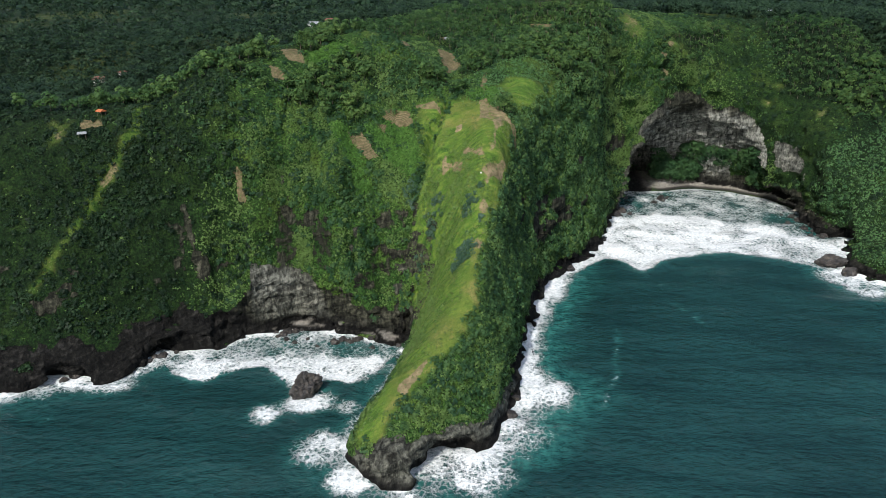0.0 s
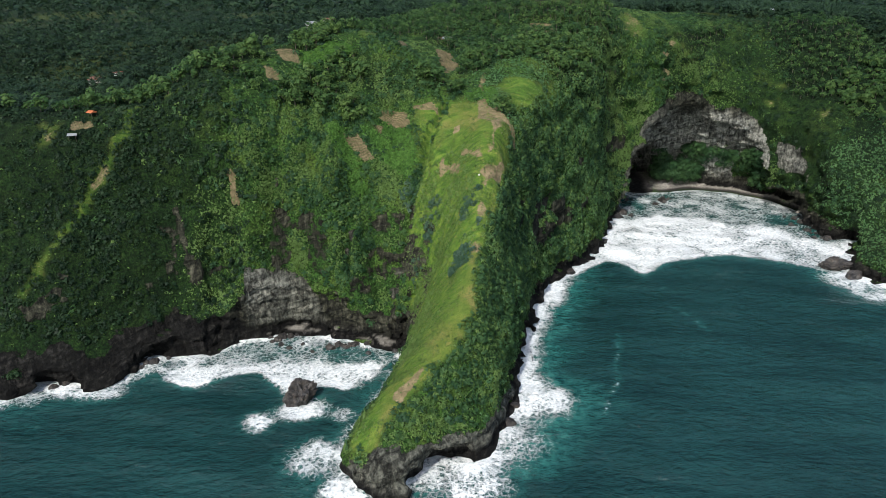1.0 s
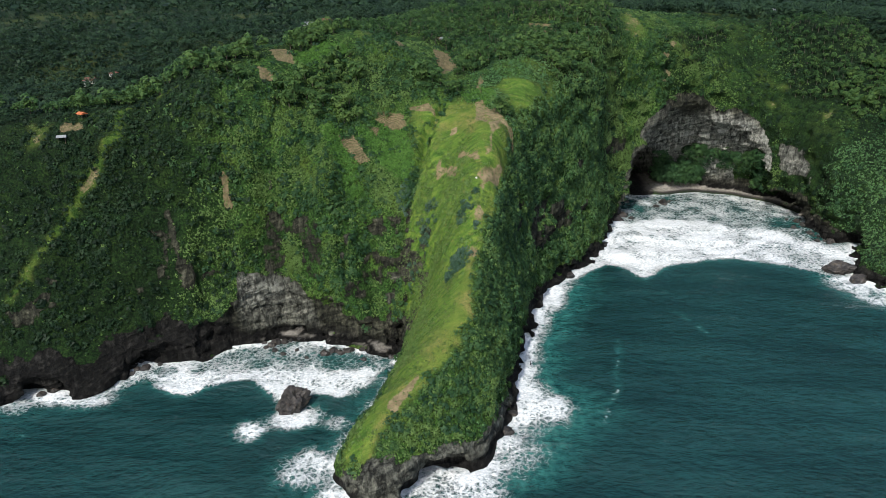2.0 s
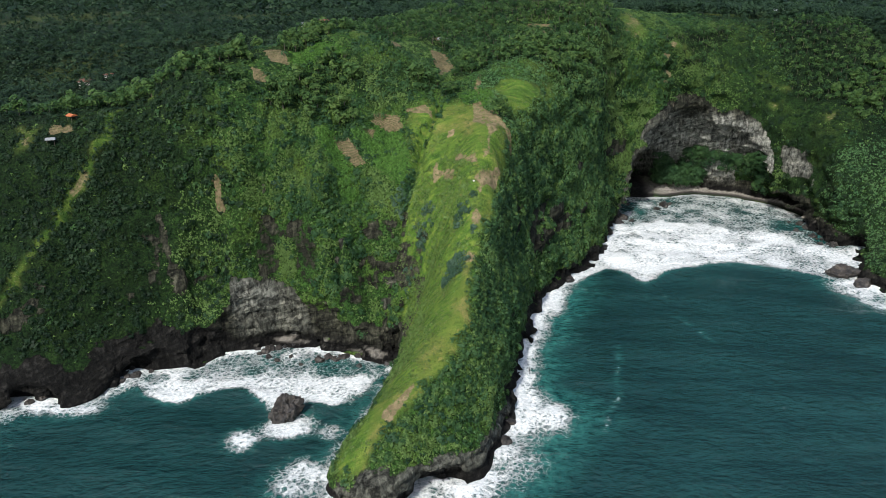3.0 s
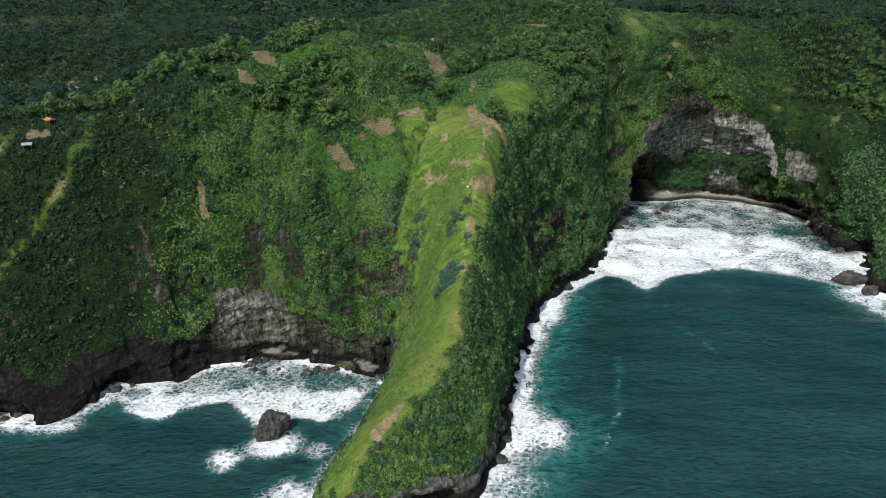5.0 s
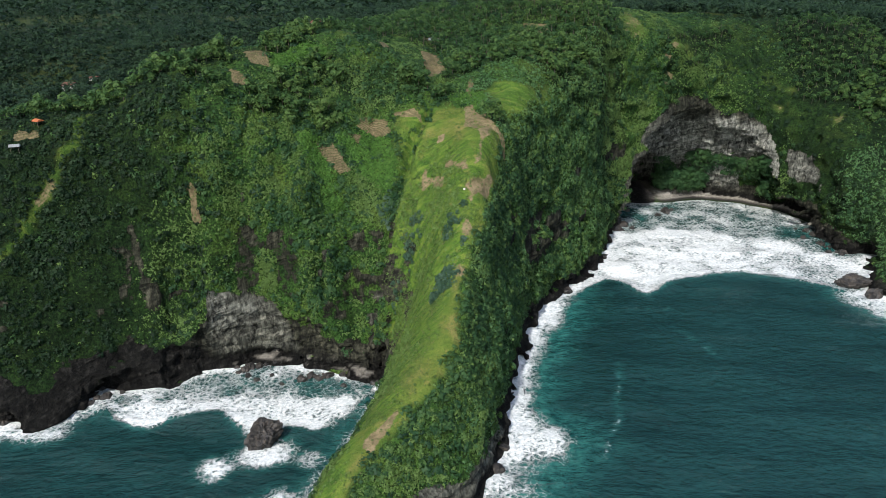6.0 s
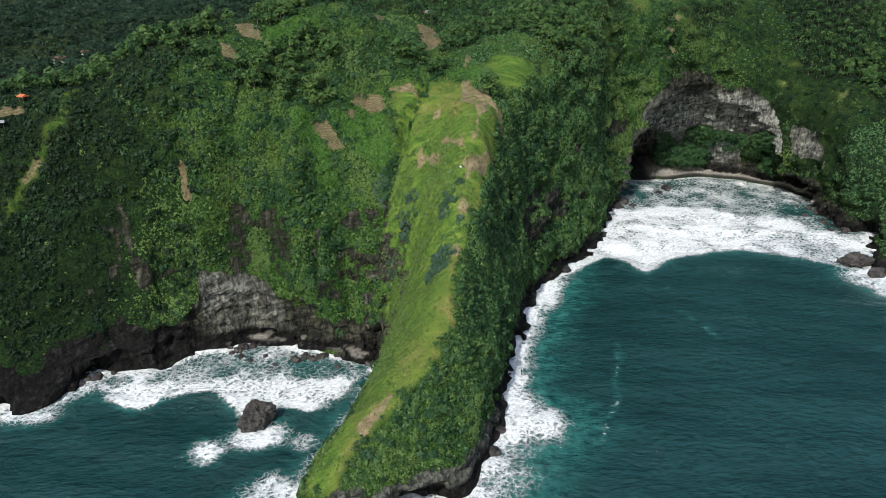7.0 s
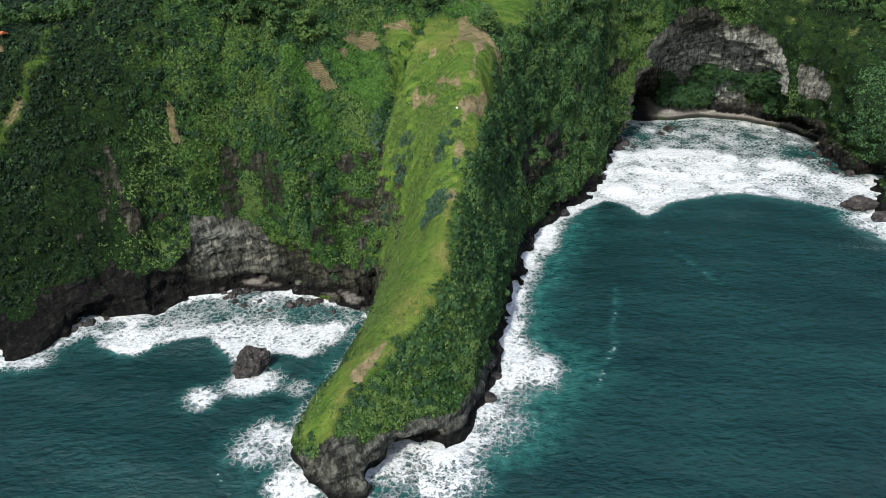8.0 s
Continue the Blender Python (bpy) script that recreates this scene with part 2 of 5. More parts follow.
def surface_nets(f, origin, cell):
    """The surface where f is 0, as points and quads."""
    solid = f > 0
    corners = [(a, b, c) for a in (0, 1) for b in (0, 1) for c in (0, 1)]
    nx, ny, nz = (n - 1 for n in f.shape)
    count = sum(solid[a:a + nx, b:b + ny, c:c + nz].astype(np.int8) for a, b, c in corners)
    i, j, k = np.nonzero((count > 0) & (count < 8))
    index = np.full((nx, ny, nz), -1, np.int32)
    index[i, j, k] = np.arange(len(i))
    total, hits = np.zeros((len(i), 3)), np.zeros(len(i))
    values = {c: f[i + c[0], j + c[1], k + c[2]] for c in corners}
    for c in corners:
        for axis in range(3):
            if c[axis] == 0:
                d = tuple(1 if n == axis else c[n] for n in range(3))
                va, vb = values[c], values[d]
                cross = (va > 0) != (vb > 0)
                s = np.where(cross, va / np.where(cross, va - vb, 1), 0)
                p = np.tile(np.array(c, float), (len(i), 1))
                p[:, axis] += s
                total += p * cross[:, None]
                hits += cross
    points = (np.stack([i, j, k], 1) + total / hits[:, None]) * cell + np.array(origin)
    quads = []
    for axis in range(3):
        lo, hi = [slice(1, -1)] * 3, [slice(1, -1)] * 3
        lo[axis], hi[axis] = slice(0, -1), slice(1, None)
        va, vb = solid[tuple(lo)], solid[tuple(hi)]
        u, v = [n for n in range(3) if n != axis]
        at = np.stack(np.nonzero(va != vb), 1)
        up = va[tuple(at.T)]
        base = at.copy()
        base[:, u] += 1
        base[:, v] += 1
        ring = []
        for du, dv in ((-1, -1), (0, -1), (0, 0), (-1, 0)):
            q = base.copy()
            q[:, u] += du
            q[:, v] += dv
            ring.append(index[tuple(q.T)])
        ring = np.stack(ring, 1)
        flip = up if axis != 1 else ~up
        ring[~flip] = ring[~flip][:, ::-1]
        quads.append(ring)
    quads = np.concatenate(quads)
    return points, quads[(quads >= 0).all(1)]


def mesh_of(name, points, faces, shade=True):
    """A mesh from an array of points and an array of equal faces."""
    mesh = bpy.data.meshes.new(name)
    sides = faces.shape[1]
    mesh.vertices.add(len(points))
    mesh.vertices.foreach_set("co", np.asarray(points, np.float32).ravel())
    mesh.loops.add(faces.size)
    mesh.loops.foreach_set("vertex_index", faces.astype(np.int32).ravel())
    mesh.polygons.add(len(faces))
    mesh.polygons.foreach_set("loop_start", np.arange(0, faces.size, sides, dtype=np.int32))
    mesh.polygons.foreach_set("use_smooth", np.full(len(faces), shade))
    mesh.update()
    mesh.validate()
    return mesh


def give(mesh, name, values):
    """A number at each point of a mesh, for its material."""
    mesh.attributes.new(name, "FLOAT", "POINT").data.foreach_set("value", np.asarray(values, np.float32).ravel())


def normals_of(points, quads):
    """The normals at the points."""
    n = np.cross(points[quads[:, 2]] - points[quads[:, 0]], points[quads[:, 3]] - points[quads[:, 1]])
    out = np.zeros_like(points)
    for c in range(4):
        np.add.at(out, quads[:, c], n)
    return out / np.maximum(np.linalg.norm(out, axis=1, keepdims=True), 1e-9)


# ---- land cover in plan ----
GRASS_TOP = [(-27, 193), (-20, 189), (-15, 195), (-8, 203.5), (2, 213), (9, 221), (12.5, 231), (13.5, 247), (18, 265), (22.5, 277), (28, 303), (30, 310), (25, 319), (18, 331), (4, 330), (-1, 322),
             (-5, 309), (-10, 296), (-13, 288), (-13, 281), (-11, 268), (-12, 250), (-15, 230), (-21, 212), (-29, 200)]
TERRACED = [[(24, 342), (30, 349), (43, 347), (54, 362), (58, 361), (57, 354), (46, 337), (36, 326), (29, 332)], [(136, 467), (150, 479), (163, 484), (147, 468)]]
MEADOW = [(-20, 302), (-10, 304), (-3, 309), (2, 296), (14, 312), (24, 322), (10, 334), (-4, 333), (-12, 330), (-11, 312)]
SPURS = [[(-104, 311), (-118, 311), (-126, 304), (-124, 296), (-128, 292.6), (-130.5, 287.5), (-136, 283), (-141, 274), (-150.5, 263), (-156, 257)], [(22, 322), (24, 310), (22, 298), (18, 282), (15.5, 268), (13, 256)]]
FIELDS = {
    "pale fields": [[(-44, 372), (-33, 374), (-25, 362), (-36, 352)], [(-24, 332), (-15, 332), (-14, 329), (-25.5, 327)],
                    [(209, 489), (221, 484), (216, 479), (208, 480)], [(192, 497), (196, 490), (203, 487), (199, 484)], [(107, 480), (117, 484), (123, 466), (108, 458)], [(228, 452), (234, 450), (231, 445), (227, 445)], [(-159, 298), (-151, 298), (-151, 291), (-156, 289)]],
    "crops": [[(-34.6, 317), (-22, 325.7), (-13.7, 321.7), (-9.5, 311), (-12.8, 301), (-24, 307.5), (-27.4, 311.7)], [(-60, 332), (-54, 336), (-36, 344), (-42, 350), (-62, 342)], [(10, 338), (24, 340), (24, 330), (14, 332)],
              [(-48, 312), (-41, 314), (-33, 306), (-30, 298), (-36, 296)]],
    "bare terraces": [[(-72.5, 341), (-66, 344), (-60.4, 333), (-67.7, 332)], [(-75, 327.5), (-69.3, 324.6), (-68, 321.5), (-73, 321)], [(-27, 374), (-20, 374), (-16, 366), (-13.6, 354), (-20, 358)],
                      [(0, 411), (6, 412), (6, 405), (1, 404)], [(-2, 387), (5, 386), (8.3, 365), (2, 351), (-0.7, 367)], [(-25.7, 327.4), (-15, 328.9), (-13, 322.8), (-26, 325)], [(-29.5, 320.3), (-23.7, 323.2), (-26, 319)],
                      [(-40.6, 313), (-35.2, 315.5), (-27.5, 308), (-31.5, 305.3), (-37.6, 310)], [(-14, 330.7), (-4, 331.8), (-0.5, 326.8), (-4, 328.3)], [(16, 331), (19, 331.6), (20, 313), (23.5, 302), (16.4, 314)],
                      [(132, 463), (137, 468), (142, 470), (138, 465)], [(49, 434), (61, 431), (61.7, 424), (49.4, 426)], [(36, 423), (38, 399), (36, 385), (33, 396)],
                      [(-147, 299), (-139, 300), (-138, 298), (-146, 295)]],
}
BARE_GRASS = [[(6.8, 300), (16, 290.4), (16.7, 288.4), (9, 294)], [(-0.4, 303.8), (9, 294), (7.8, 290), (1.4, 297)], [(16, 282.7), (25, 290), (23, 283.7), (17, 276)], [(4.5, 310.5), (8, 311), (8.5, 315), (5, 315)]]
CRAGS = [(-66.8, 295.4, 64, 2.6), (-71.4, 292.3, 55.5, 2.6), (-64, 294, 58, 1.6), (-37.8, 291, 51, 2.6), (-36.4, 289, 43.5, 3.0), (-38, 287.3, 37.5, 2.6), (-16.4, 287.5, 41, 2.4), (-17, 284, 30, 3.4), (-19, 281, 22, 4.0), (-45, 287, 31, 2.6)]


# where trees stand close: outlines, and lines with a half-width
GROVES = [[(8, 350), (22, 360), (45, 366), (58, 362), (72, 380), (95, 405), (112, 425), (118, 440), (102, 452), (104, 490), (60, 500), (20, 490), (-40, 470), (-50, 425), (-42, 388), (-10, 408), (-8, 395), (9, 392), (11, 372)],
          [(222, 470), (244, 446), (236, 412), (245, 400), (272, 420), (272, 540), (215, 520)]]
HEDGES = [([(-182, 300), (-150, 320), (-122, 324), (-104, 321), (-88, 336), (-76, 346), (-60, 353), (-50, 366), (-44, 385)], 10.0), ([(-48, 338), (-34, 339), (-24, 335), (-14, 342), (-4, 344)], 6.0),
          ([(140, 466), (150, 478), (164, 494), (180, 510)], 6.0), ([(27, 318), (33, 322)], 3.0), ([(6, 338), (20, 336), (26, 332)], 2.5), ([(-60, 318), (-52, 326), (-44, 330)], 5.0)]


def wooded(x, y):
    """1 where trees stand close together, else 0."""
    out = sum(1.0 * within(x, y, ring) for ring in GROVES)
    for line, wide in HEDGES:
        out = out + (off_line(x, y, line) < wide)
    return np.minimum(out, 1.0)


# ---- materials ----
def material(name):
    """An empty node material, its nodes, its links and its principled shader."""
    mat = bpy.data.materials.new(name)
    mat.use_nodes = True
    tree = mat.node_tree
    return mat, tree, tree.nodes["Principled BSDF"]


class Nodes:
    """Short ways to add nodes to a material."""

    def __init__(self, tree):
        self.tree = tree
        self.place = tree.nodes.new("ShaderNodeNewGeometry").outputs["Position"]

    def link(self, value, socket):
        if isinstance(value, (int, float, tuple)):
            socket.default_value = value
        else:
            self.tree.links.new(value, socket)

    def noise(self, size, detail=4.0, rough=0.55, place=None, distort=0.0):
        n = self.tree.nodes.new("ShaderNodeTexNoise")
        n.inputs["Scale"].default_value, n.inputs["Detail"].default_value = 1 / size, detail
        n.inputs["Roughness"].default_value, n.inputs["Distortion"].default_value = rough, distort
        self.link(place or self.place, n.inputs["Vector"])
        return n.outputs["Fac"]

    def cells(self, size, feature="F1", place=None):
        n = self.tree.nodes.new("ShaderNodeTexVoronoi")
        n.feature = feature
        n.inputs["Scale"].default_value = 1 / size
        self.link(place or self.place, n.inputs["Vector"])
        return n.outputs["Distance"]

    def stretch(self, x, y, z, place=None):
        n = self.tree.nodes.new("ShaderNodeMapping")
        n.inputs["Scale"].default_value = (x, y, z)
        self.link(place or self.place, n.inputs["Vector"])
        return n.outputs[0]

    def turned(self, angle, scale, place):
        """The place, turned about the vertical and stretched."""
        n = self.tree.nodes.new("ShaderNodeMapping")
        n.inputs["Rotation"].default_value, n.inputs["Scale"].default_value = (0.0, 0.0, angle), scale
        self.link(place, n.inputs["Vector"])
        return n.outputs[0]

    def tilted(self, place):
        """The place, with beds that dip to the east."""
        n = self.tree.nodes.new("ShaderNodeMapping")
        n.inputs["Rotation"].default_value = (0.0, 0.32, 0.0)
        self.link(place, n.inputs["Vector"])
        return n.outputs[0]

    def warped(self, scale, much):
        """The place, pushed about by soft noise."""
        blur, push = self.tree.nodes.new("ShaderNodeTexNoise"), self.tree.nodes.new("ShaderNodeVectorMath")
        blur.inputs["Scale"].default_value, blur.inputs["Detail"].default_value = scale, 4
        push.operation = "MULTIPLY_ADD"
        push.inputs[1].default_value = (much, much, much)
        self.link(self.place, blur.inputs["Vector"])
        self.link(blur.outputs["Color"], push.inputs[0])
        self.link(self.place, push.inputs[2])
        return push.outputs[0]

    def attr(self, name):
        n = self.tree.nodes.new("ShaderNodeAttribute")
        n.attribute_name = name
        return n.outputs["Fac"]

    def ramp(self, value, *stops):
        n = self.tree.nodes.new("ShaderNodeValToRGB")
        while len(n.color_ramp.elements) < len(stops):
            n.color_ramp.elements.new(0.5)
        for e, (at, colour) in zip(n.color_ramp.elements, stops):
            e.position = at
            e.color = (*colour, 1) if isinstance(colour, tuple) else (colour, colour, colour, 1)
        self.link(value, n.inputs[0])
        return n.outputs["Color"]

    def math(self, kind, a, b=0.0, c=0.0):
        n = self.tree.nodes.new("ShaderNodeMath")
        n.operation = kind
        for v, s in zip((a, b, c), n.inputs):
            self.link(v, s)
        return n.outputs[0]

    def range(self, value, a, b, c=0.0, d=1.0):
        n = self.tree.nodes.new("ShaderNodeMapRange")
        n.interpolation_type = "SMOOTHSTEP"
        for v, s in zip((value, a, b, c, d), n.inputs):
            self.link(v, s)
        return n.outputs[0]

    def mix(self, fac, a, b, kind="MIX"):
        n = self.tree.nodes.new("ShaderNodeMix")
        n.data_type, n.blend_type = "RGBA", kind
        for v, s in zip((fac, a, b), (n.inputs[0], n.inputs[6], n.inputs[7])):
            self.link((*v, 1) if isinstance(v, tuple) else v, s)
        return n.outputs[2]

    def bump(self, height, strength, distance, normal=None):
        n = self.tree.nodes.new("ShaderNodeBump")
        n.inputs["Strength"].default_value, n.inputs["Distance"].default_value = strength, distance
        self.link(height, n.inputs["Height"])
        if normal:
            self.link(normal, n.inputs["Normal"])
        return n.outputs[0]


def land_material():
    mat, tree, shader = material("land")
    n = Nodes(tree)
    lush = n.ramp(n.noise(16, 5, 0.6), (0.32, (0.018, 0.052, 0.012)), (0.5, (0.042, 0.100, 0.019)), (0.66, (0.085, 0.142, 0.025)))
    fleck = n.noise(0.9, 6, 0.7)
    # near-black ground: shade of trees and clouds put into the colour
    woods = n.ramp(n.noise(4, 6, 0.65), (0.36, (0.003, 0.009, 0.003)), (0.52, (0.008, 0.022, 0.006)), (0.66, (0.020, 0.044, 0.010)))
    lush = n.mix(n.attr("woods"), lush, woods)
    # near-black flecks: shade in the gaps between leaves, put into the colour
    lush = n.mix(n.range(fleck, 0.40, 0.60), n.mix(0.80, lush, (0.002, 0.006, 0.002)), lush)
    grass = n.ramp(n.noise(8, 6, 0.65), (0.34, (0.052, 0.090, 0.015)), (0.50, (0.101, 0.125, 0.025)), (0.64, (0.170, 0.145, 0.052)))
    sward = n.ramp(n.noise(3.0, 6, 0.65, n.stretch(0.35, 1.9, 0.45, n.warped(0.15, 3.0))), (0.36, (0.022, 0.058, 0.010)), (0.49, (0.060, 0.118, 0.016)), (0.62, (0.118, 0.166, 0.028)))
    grass = n.mix(n.attr("fresh"), grass, sward)
    grass = n.mix(n.range(n.noise(0.45, 5, 0.7), 0.42, 0.66, 0.0, 0.55), grass, (0.042, 0.085, 0.012))
    grass = n.mix(n.range(n.noise(2.6, 6, 0.66), 0.56, 0.70, 0.0, 0.5), grass, (0.19, 0.15, 0.055))
    soil = n.ramp(n.noise(2.5, 5), (0.3, (0.098, 0.080, 0.042)), (0.7, (0.215, 0.168, 0.098)))
    rows = tree.nodes.new("ShaderNodeTexWave")
    rows.bands_direction = "Y"
    rows.inputs["Scale"].default_value, rows.inputs["Distortion"].default_value, rows.inputs["Detail Scale"].default_value = 0.55, 2.0, 0.8
    n.link(n.place, rows.inputs["Vector"])
    soil = n.mix(n.math("MULTIPLY", n.attr("tilled"), n.range(rows.outputs["Fac"], 0.45, 0.7, 0.0, 0.62)), soil, (0.050, 0.056, 0.020))
    soil = n.mix(n.range(n.noise(1.2, 5), 0.52, 0.68, 0.0, 0.6), soil, (0.050, 0.080, 0.016))
    # rock: broken blocks, beds, and stains that run down
    split = n.range(n.math("ABSOLUTE", n.math("SUBTRACT", n.noise(5.0, 7, 0.6, n.stretch(1, 1, 0.45, n.warped(0.3, 2.0))), 0.5)), 0.0, 0.035)
    grain = n.noise(2.4, 8, 0.66, n.stretch(1, 1, 0.8))
    stain = n.noise(1.7, 7, 0.66, n.stretch(1, 1, 0.10, n.warped(0.25, 0.8)))
    beds = n.noise(1.5, 5, 0.62, n.stretch(0.10, 0.10, 1.0, n.tilted(n.warped(0.06, 5.0))))
    tone = n.math("ADD", n.math("ADD", n.math("MULTIPLY", grain, 0.26), n.math("MULTIPLY", stain, 0.44)), n.math("MULTIPLY", beds, 0.30))
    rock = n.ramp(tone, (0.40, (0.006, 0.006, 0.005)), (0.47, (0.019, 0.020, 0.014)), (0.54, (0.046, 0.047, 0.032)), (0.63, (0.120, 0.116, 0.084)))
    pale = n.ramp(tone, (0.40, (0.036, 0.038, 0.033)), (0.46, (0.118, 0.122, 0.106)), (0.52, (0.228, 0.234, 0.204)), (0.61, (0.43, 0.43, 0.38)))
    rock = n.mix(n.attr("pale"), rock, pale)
    rock = n.mix(n.attr("wet"), rock, n.ramp(tone, (0.42, (0.002, 0.002, 0.002)), (0.52, (0.008, 0.008, 0.007)), (0.62, (0.034, 0.032, 0.029))))
    crack = n.range(n.cells(4.2, "DISTANCE_TO_EDGE", n.stretch(1, 1, 0.5, n.warped(0.4, 1.4))), 0.0, 0.05)
    split = n.math("MULTIPLY", split, n.math("ADD", 0.72, n.math("MULTIPLY", crack, 0.28)))
    rock = n.mix(split, n.mix(0.55, rock, (0.006, 0.006, 0.006)), rock)
    sand = n.ramp(n.noise(1.5, 4), (0.3, (0.15, 0.14, 0.12)), (0.7, (0.33, 0.31, 0.27)))
    sand = n.mix(n.attr("wet_sand"), sand, (0.026, 0.025, 0.023))
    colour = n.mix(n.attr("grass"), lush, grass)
    dug = n.math("ADD", n.attr("soil"), n.math("MULTIPLY", n.math("SUBTRACT", n.noise(1.6, 6, 0.7), 0.5), 0.9))
    colour = n.mix(n.range(dug, 0.36, 0.60), colour, soil)
    ragged = n.math("ADD", n.attr("rock"), n.math("MULTIPLY", n.math("SUBTRACT", n.noise(5, 6, 0.65), 0.5), 1.5))
    bare = n.range(ragged, 0.44, 0.56)
    colour = n.mix(bare, colour, rock)
    colour = n.mix(n.attr("sand"), colour, sand)
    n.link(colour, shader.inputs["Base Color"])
    shader.inputs["Roughness"].default_value = 0.9
    shader.inputs["Specular IOR Level"].default_value = 0.12
    leafy = n.math("ADD", n.math("MULTIPLY", fleck, 1.8), n.math("MULTIPLY", n.noise(3.0, 5, 0.6), 1.4))
    stony = n.math("ADD", n.math("ADD", n.math("MULTIPLY", grain, 1.8), n.math("MULTIPLY", beds, 2.6)), n.math("MULTIPLY", split, 0.7))
    mixed = tree.nodes.new("ShaderNodeMix")
    for v, socket in zip((bare, leafy, stony), (mixed.inputs[0], mixed.inputs[2], mixed.inputs[3])):
        n.link(v, socket)
    soft = n.math("SUBTRACT", 1.0, n.math("MULTIPLY", n.attr("grass"), 0.6))
    n.link(n.bump(n.math("MULTIPLY", mixed.outputs[0], soft), 1.0, 0.75), shader.inputs["Normal"])
    return mat


def leaf_material(name, dark, mid, light, size=14.0, own=0.30):
    mat, tree, shader = material(name)
    n = Nodes(tree)
    island = tree.nodes.new("ShaderNodeNewGeometry").outputs["Random Per Island"]
    which = tree.nodes.new("ShaderNodeObjectInfo").outputs["Random"]
    plant = n.math("ADD", n.math("ADD", n.math("MULTIPLY", island, 0.12), n.math("MULTIPLY", n.attr("tint"), own)), n.math("MULTIPLY", which, 0.08))
    stand = n.math("ADD", n.math("MULTIPLY", n.math("ADD", n.noise(size, 4, 0.6, n.stretch(1, 1, 0.4)), n.noise(size * 3.3, 2)), 0.42 - 0.5 * own), plant)
    # blue raised in every leaf: distance haze put into the colour
    dark, mid, light = ((r, g, b * 2.4) for r, g, b in (dark, mid, light))
    colour = n.ramp(stand, (0.28, dark), (0.5, mid), (0.74, light))
    n.link(colour, shader.inputs["Base Color"])
    shader.inputs["Roughness"].default_value = 0.6
    shader.inputs["Specular IOR Level"].default_value = 0.18
    through_leaf = tree.nodes.new("ShaderNodeBsdfTranslucent")
    n.link(n.mix(0.4, colour, light), through_leaf.inputs[0])
    both = tree.nodes.new("ShaderNodeMixShader")
    both.inputs[0].default_value = 0.35
    tree.links.new(shader.outputs[0], both.inputs[1])
    tree.links.new(through_leaf.outputs[0], both.inputs[2])
    tree.links.new(both.outputs[0], tree.nodes["Material Output"].inputs[0])
    return mat


def water_material():
    mat, tree, shader = material("sea water")
    n = Nodes(tree)
    deep = n.ramp(n.noise(50, 5), (0.3, (0.0046, 0.0235, 0.0240)), (0.7, (0.0092, 0.0405, 0.0395)))
    # darker ripple faces: the waves' uneven reflection put into the water colour
    deep = n.mix(n.range(n.noise(2.4, 7, 0.62, n.turned(-0.6, (0.75, 1.3, 1), n.warped(0.12, 3.5))), 0.46, 0.68, 0.0, 0.30), deep, (0.0020, 0.0110, 0.0120))
    churned = n.mix(n.attr("shallow"), deep, n.ramp(n.noise(4, 5, 0.65), (0.35, (0.005, 0.046, 0.043)), (0.65, (0.032, 0.150, 0.130))))
    place = n.warped(0.16, 6.0)
    fine = n.warped(0.9, 1.2)
    lace = n.math("MULTIPLY", n.noise(6.0, 10, 0.74, place), 0.85)
    lace = n.math("ADD", lace, n.math("MULTIPLY", n.range(n.cells(2.2, "DISTANCE_TO_EDGE", place), 0.0, 0.34), 0.22))
    lace = n.math("ADD", lace, n.math("MULTIPLY", n.range(n.cells(0.75, "DISTANCE_TO_EDGE", fine), 0.0, 0.36), 0.20))
    lack = n.math("SUBTRACT", lace, n.attr("foam"))
    foam = n.range(n.math("ADD", lack, n.math("MULTIPLY", n.math("SUBTRACT", n.noise(2.2, 8, 0.78, place), 0.5), 0.55)), 0.24, -0.24)
    white = n.ramp(n.noise(1.1, 7, 0.72), (0.32, (0.34, 0.40, 0.41)), (0.5, (0.60, 0.63, 0.63)), (0.66, (0.80, 0.81, 0.81)))
    n.link(n.mix(foam, churned, white), shader.inputs["Base Color"])
    n.link(n.range(foam, 0, 1, 0.10, 0.9), shader.inputs["Roughness"])
    shader.inputs["IOR"].default_value = 1.33
    shader.inputs["Specular IOR Level"].default_value = 0.5
    chop = n.noise(2.4, 7, 0.62, n.turned(-0.6, (0.75, 1.3, 1), n.warped(0.12, 3.5)))
    waves = n.math("ADD", n.math("MULTIPLY", chop, 1.5), n.math("MULTIPLY", n.noise(9, 4, 0.55, n.turned(-0.45, (0.6, 1.3, 1), n.warped(0.05, 6.0))), 2.2))
    waves = n.math("ADD", waves, n.math("MULTIPLY", foam, n.math("MULTIPLY", n.noise(0.9, 6, 0.7), 1.2)))
    n.link(n.bump(n.math("MULTIPLY", waves, n.range(foam, 0.1, 0.9, 1.0, 0.45)), 1.0, 0.85), shader.inputs["Normal"])
    return mat


LAND_MAT = land_material()
WATER_MAT = water_material()
CREEPER = leaf_material("creeper leaves", (0.026, 0.060, 0.008), (0.080, 0.138, 0.014), (0.122, 0.196, 0.026), 9.0, 0.18)
IVY = leaf_material("cliff climbers", (0.020, 0.060, 0.012), (0.056, 0.132, 0.022), (0.120, 0.205, 0.032), 9.0, 0.22)
SCRUB = leaf_material("scrub leaves", (0.009, 0.028, 0.007), (0.022, 0.062, 0.010), (0.050, 0.105, 0.014))
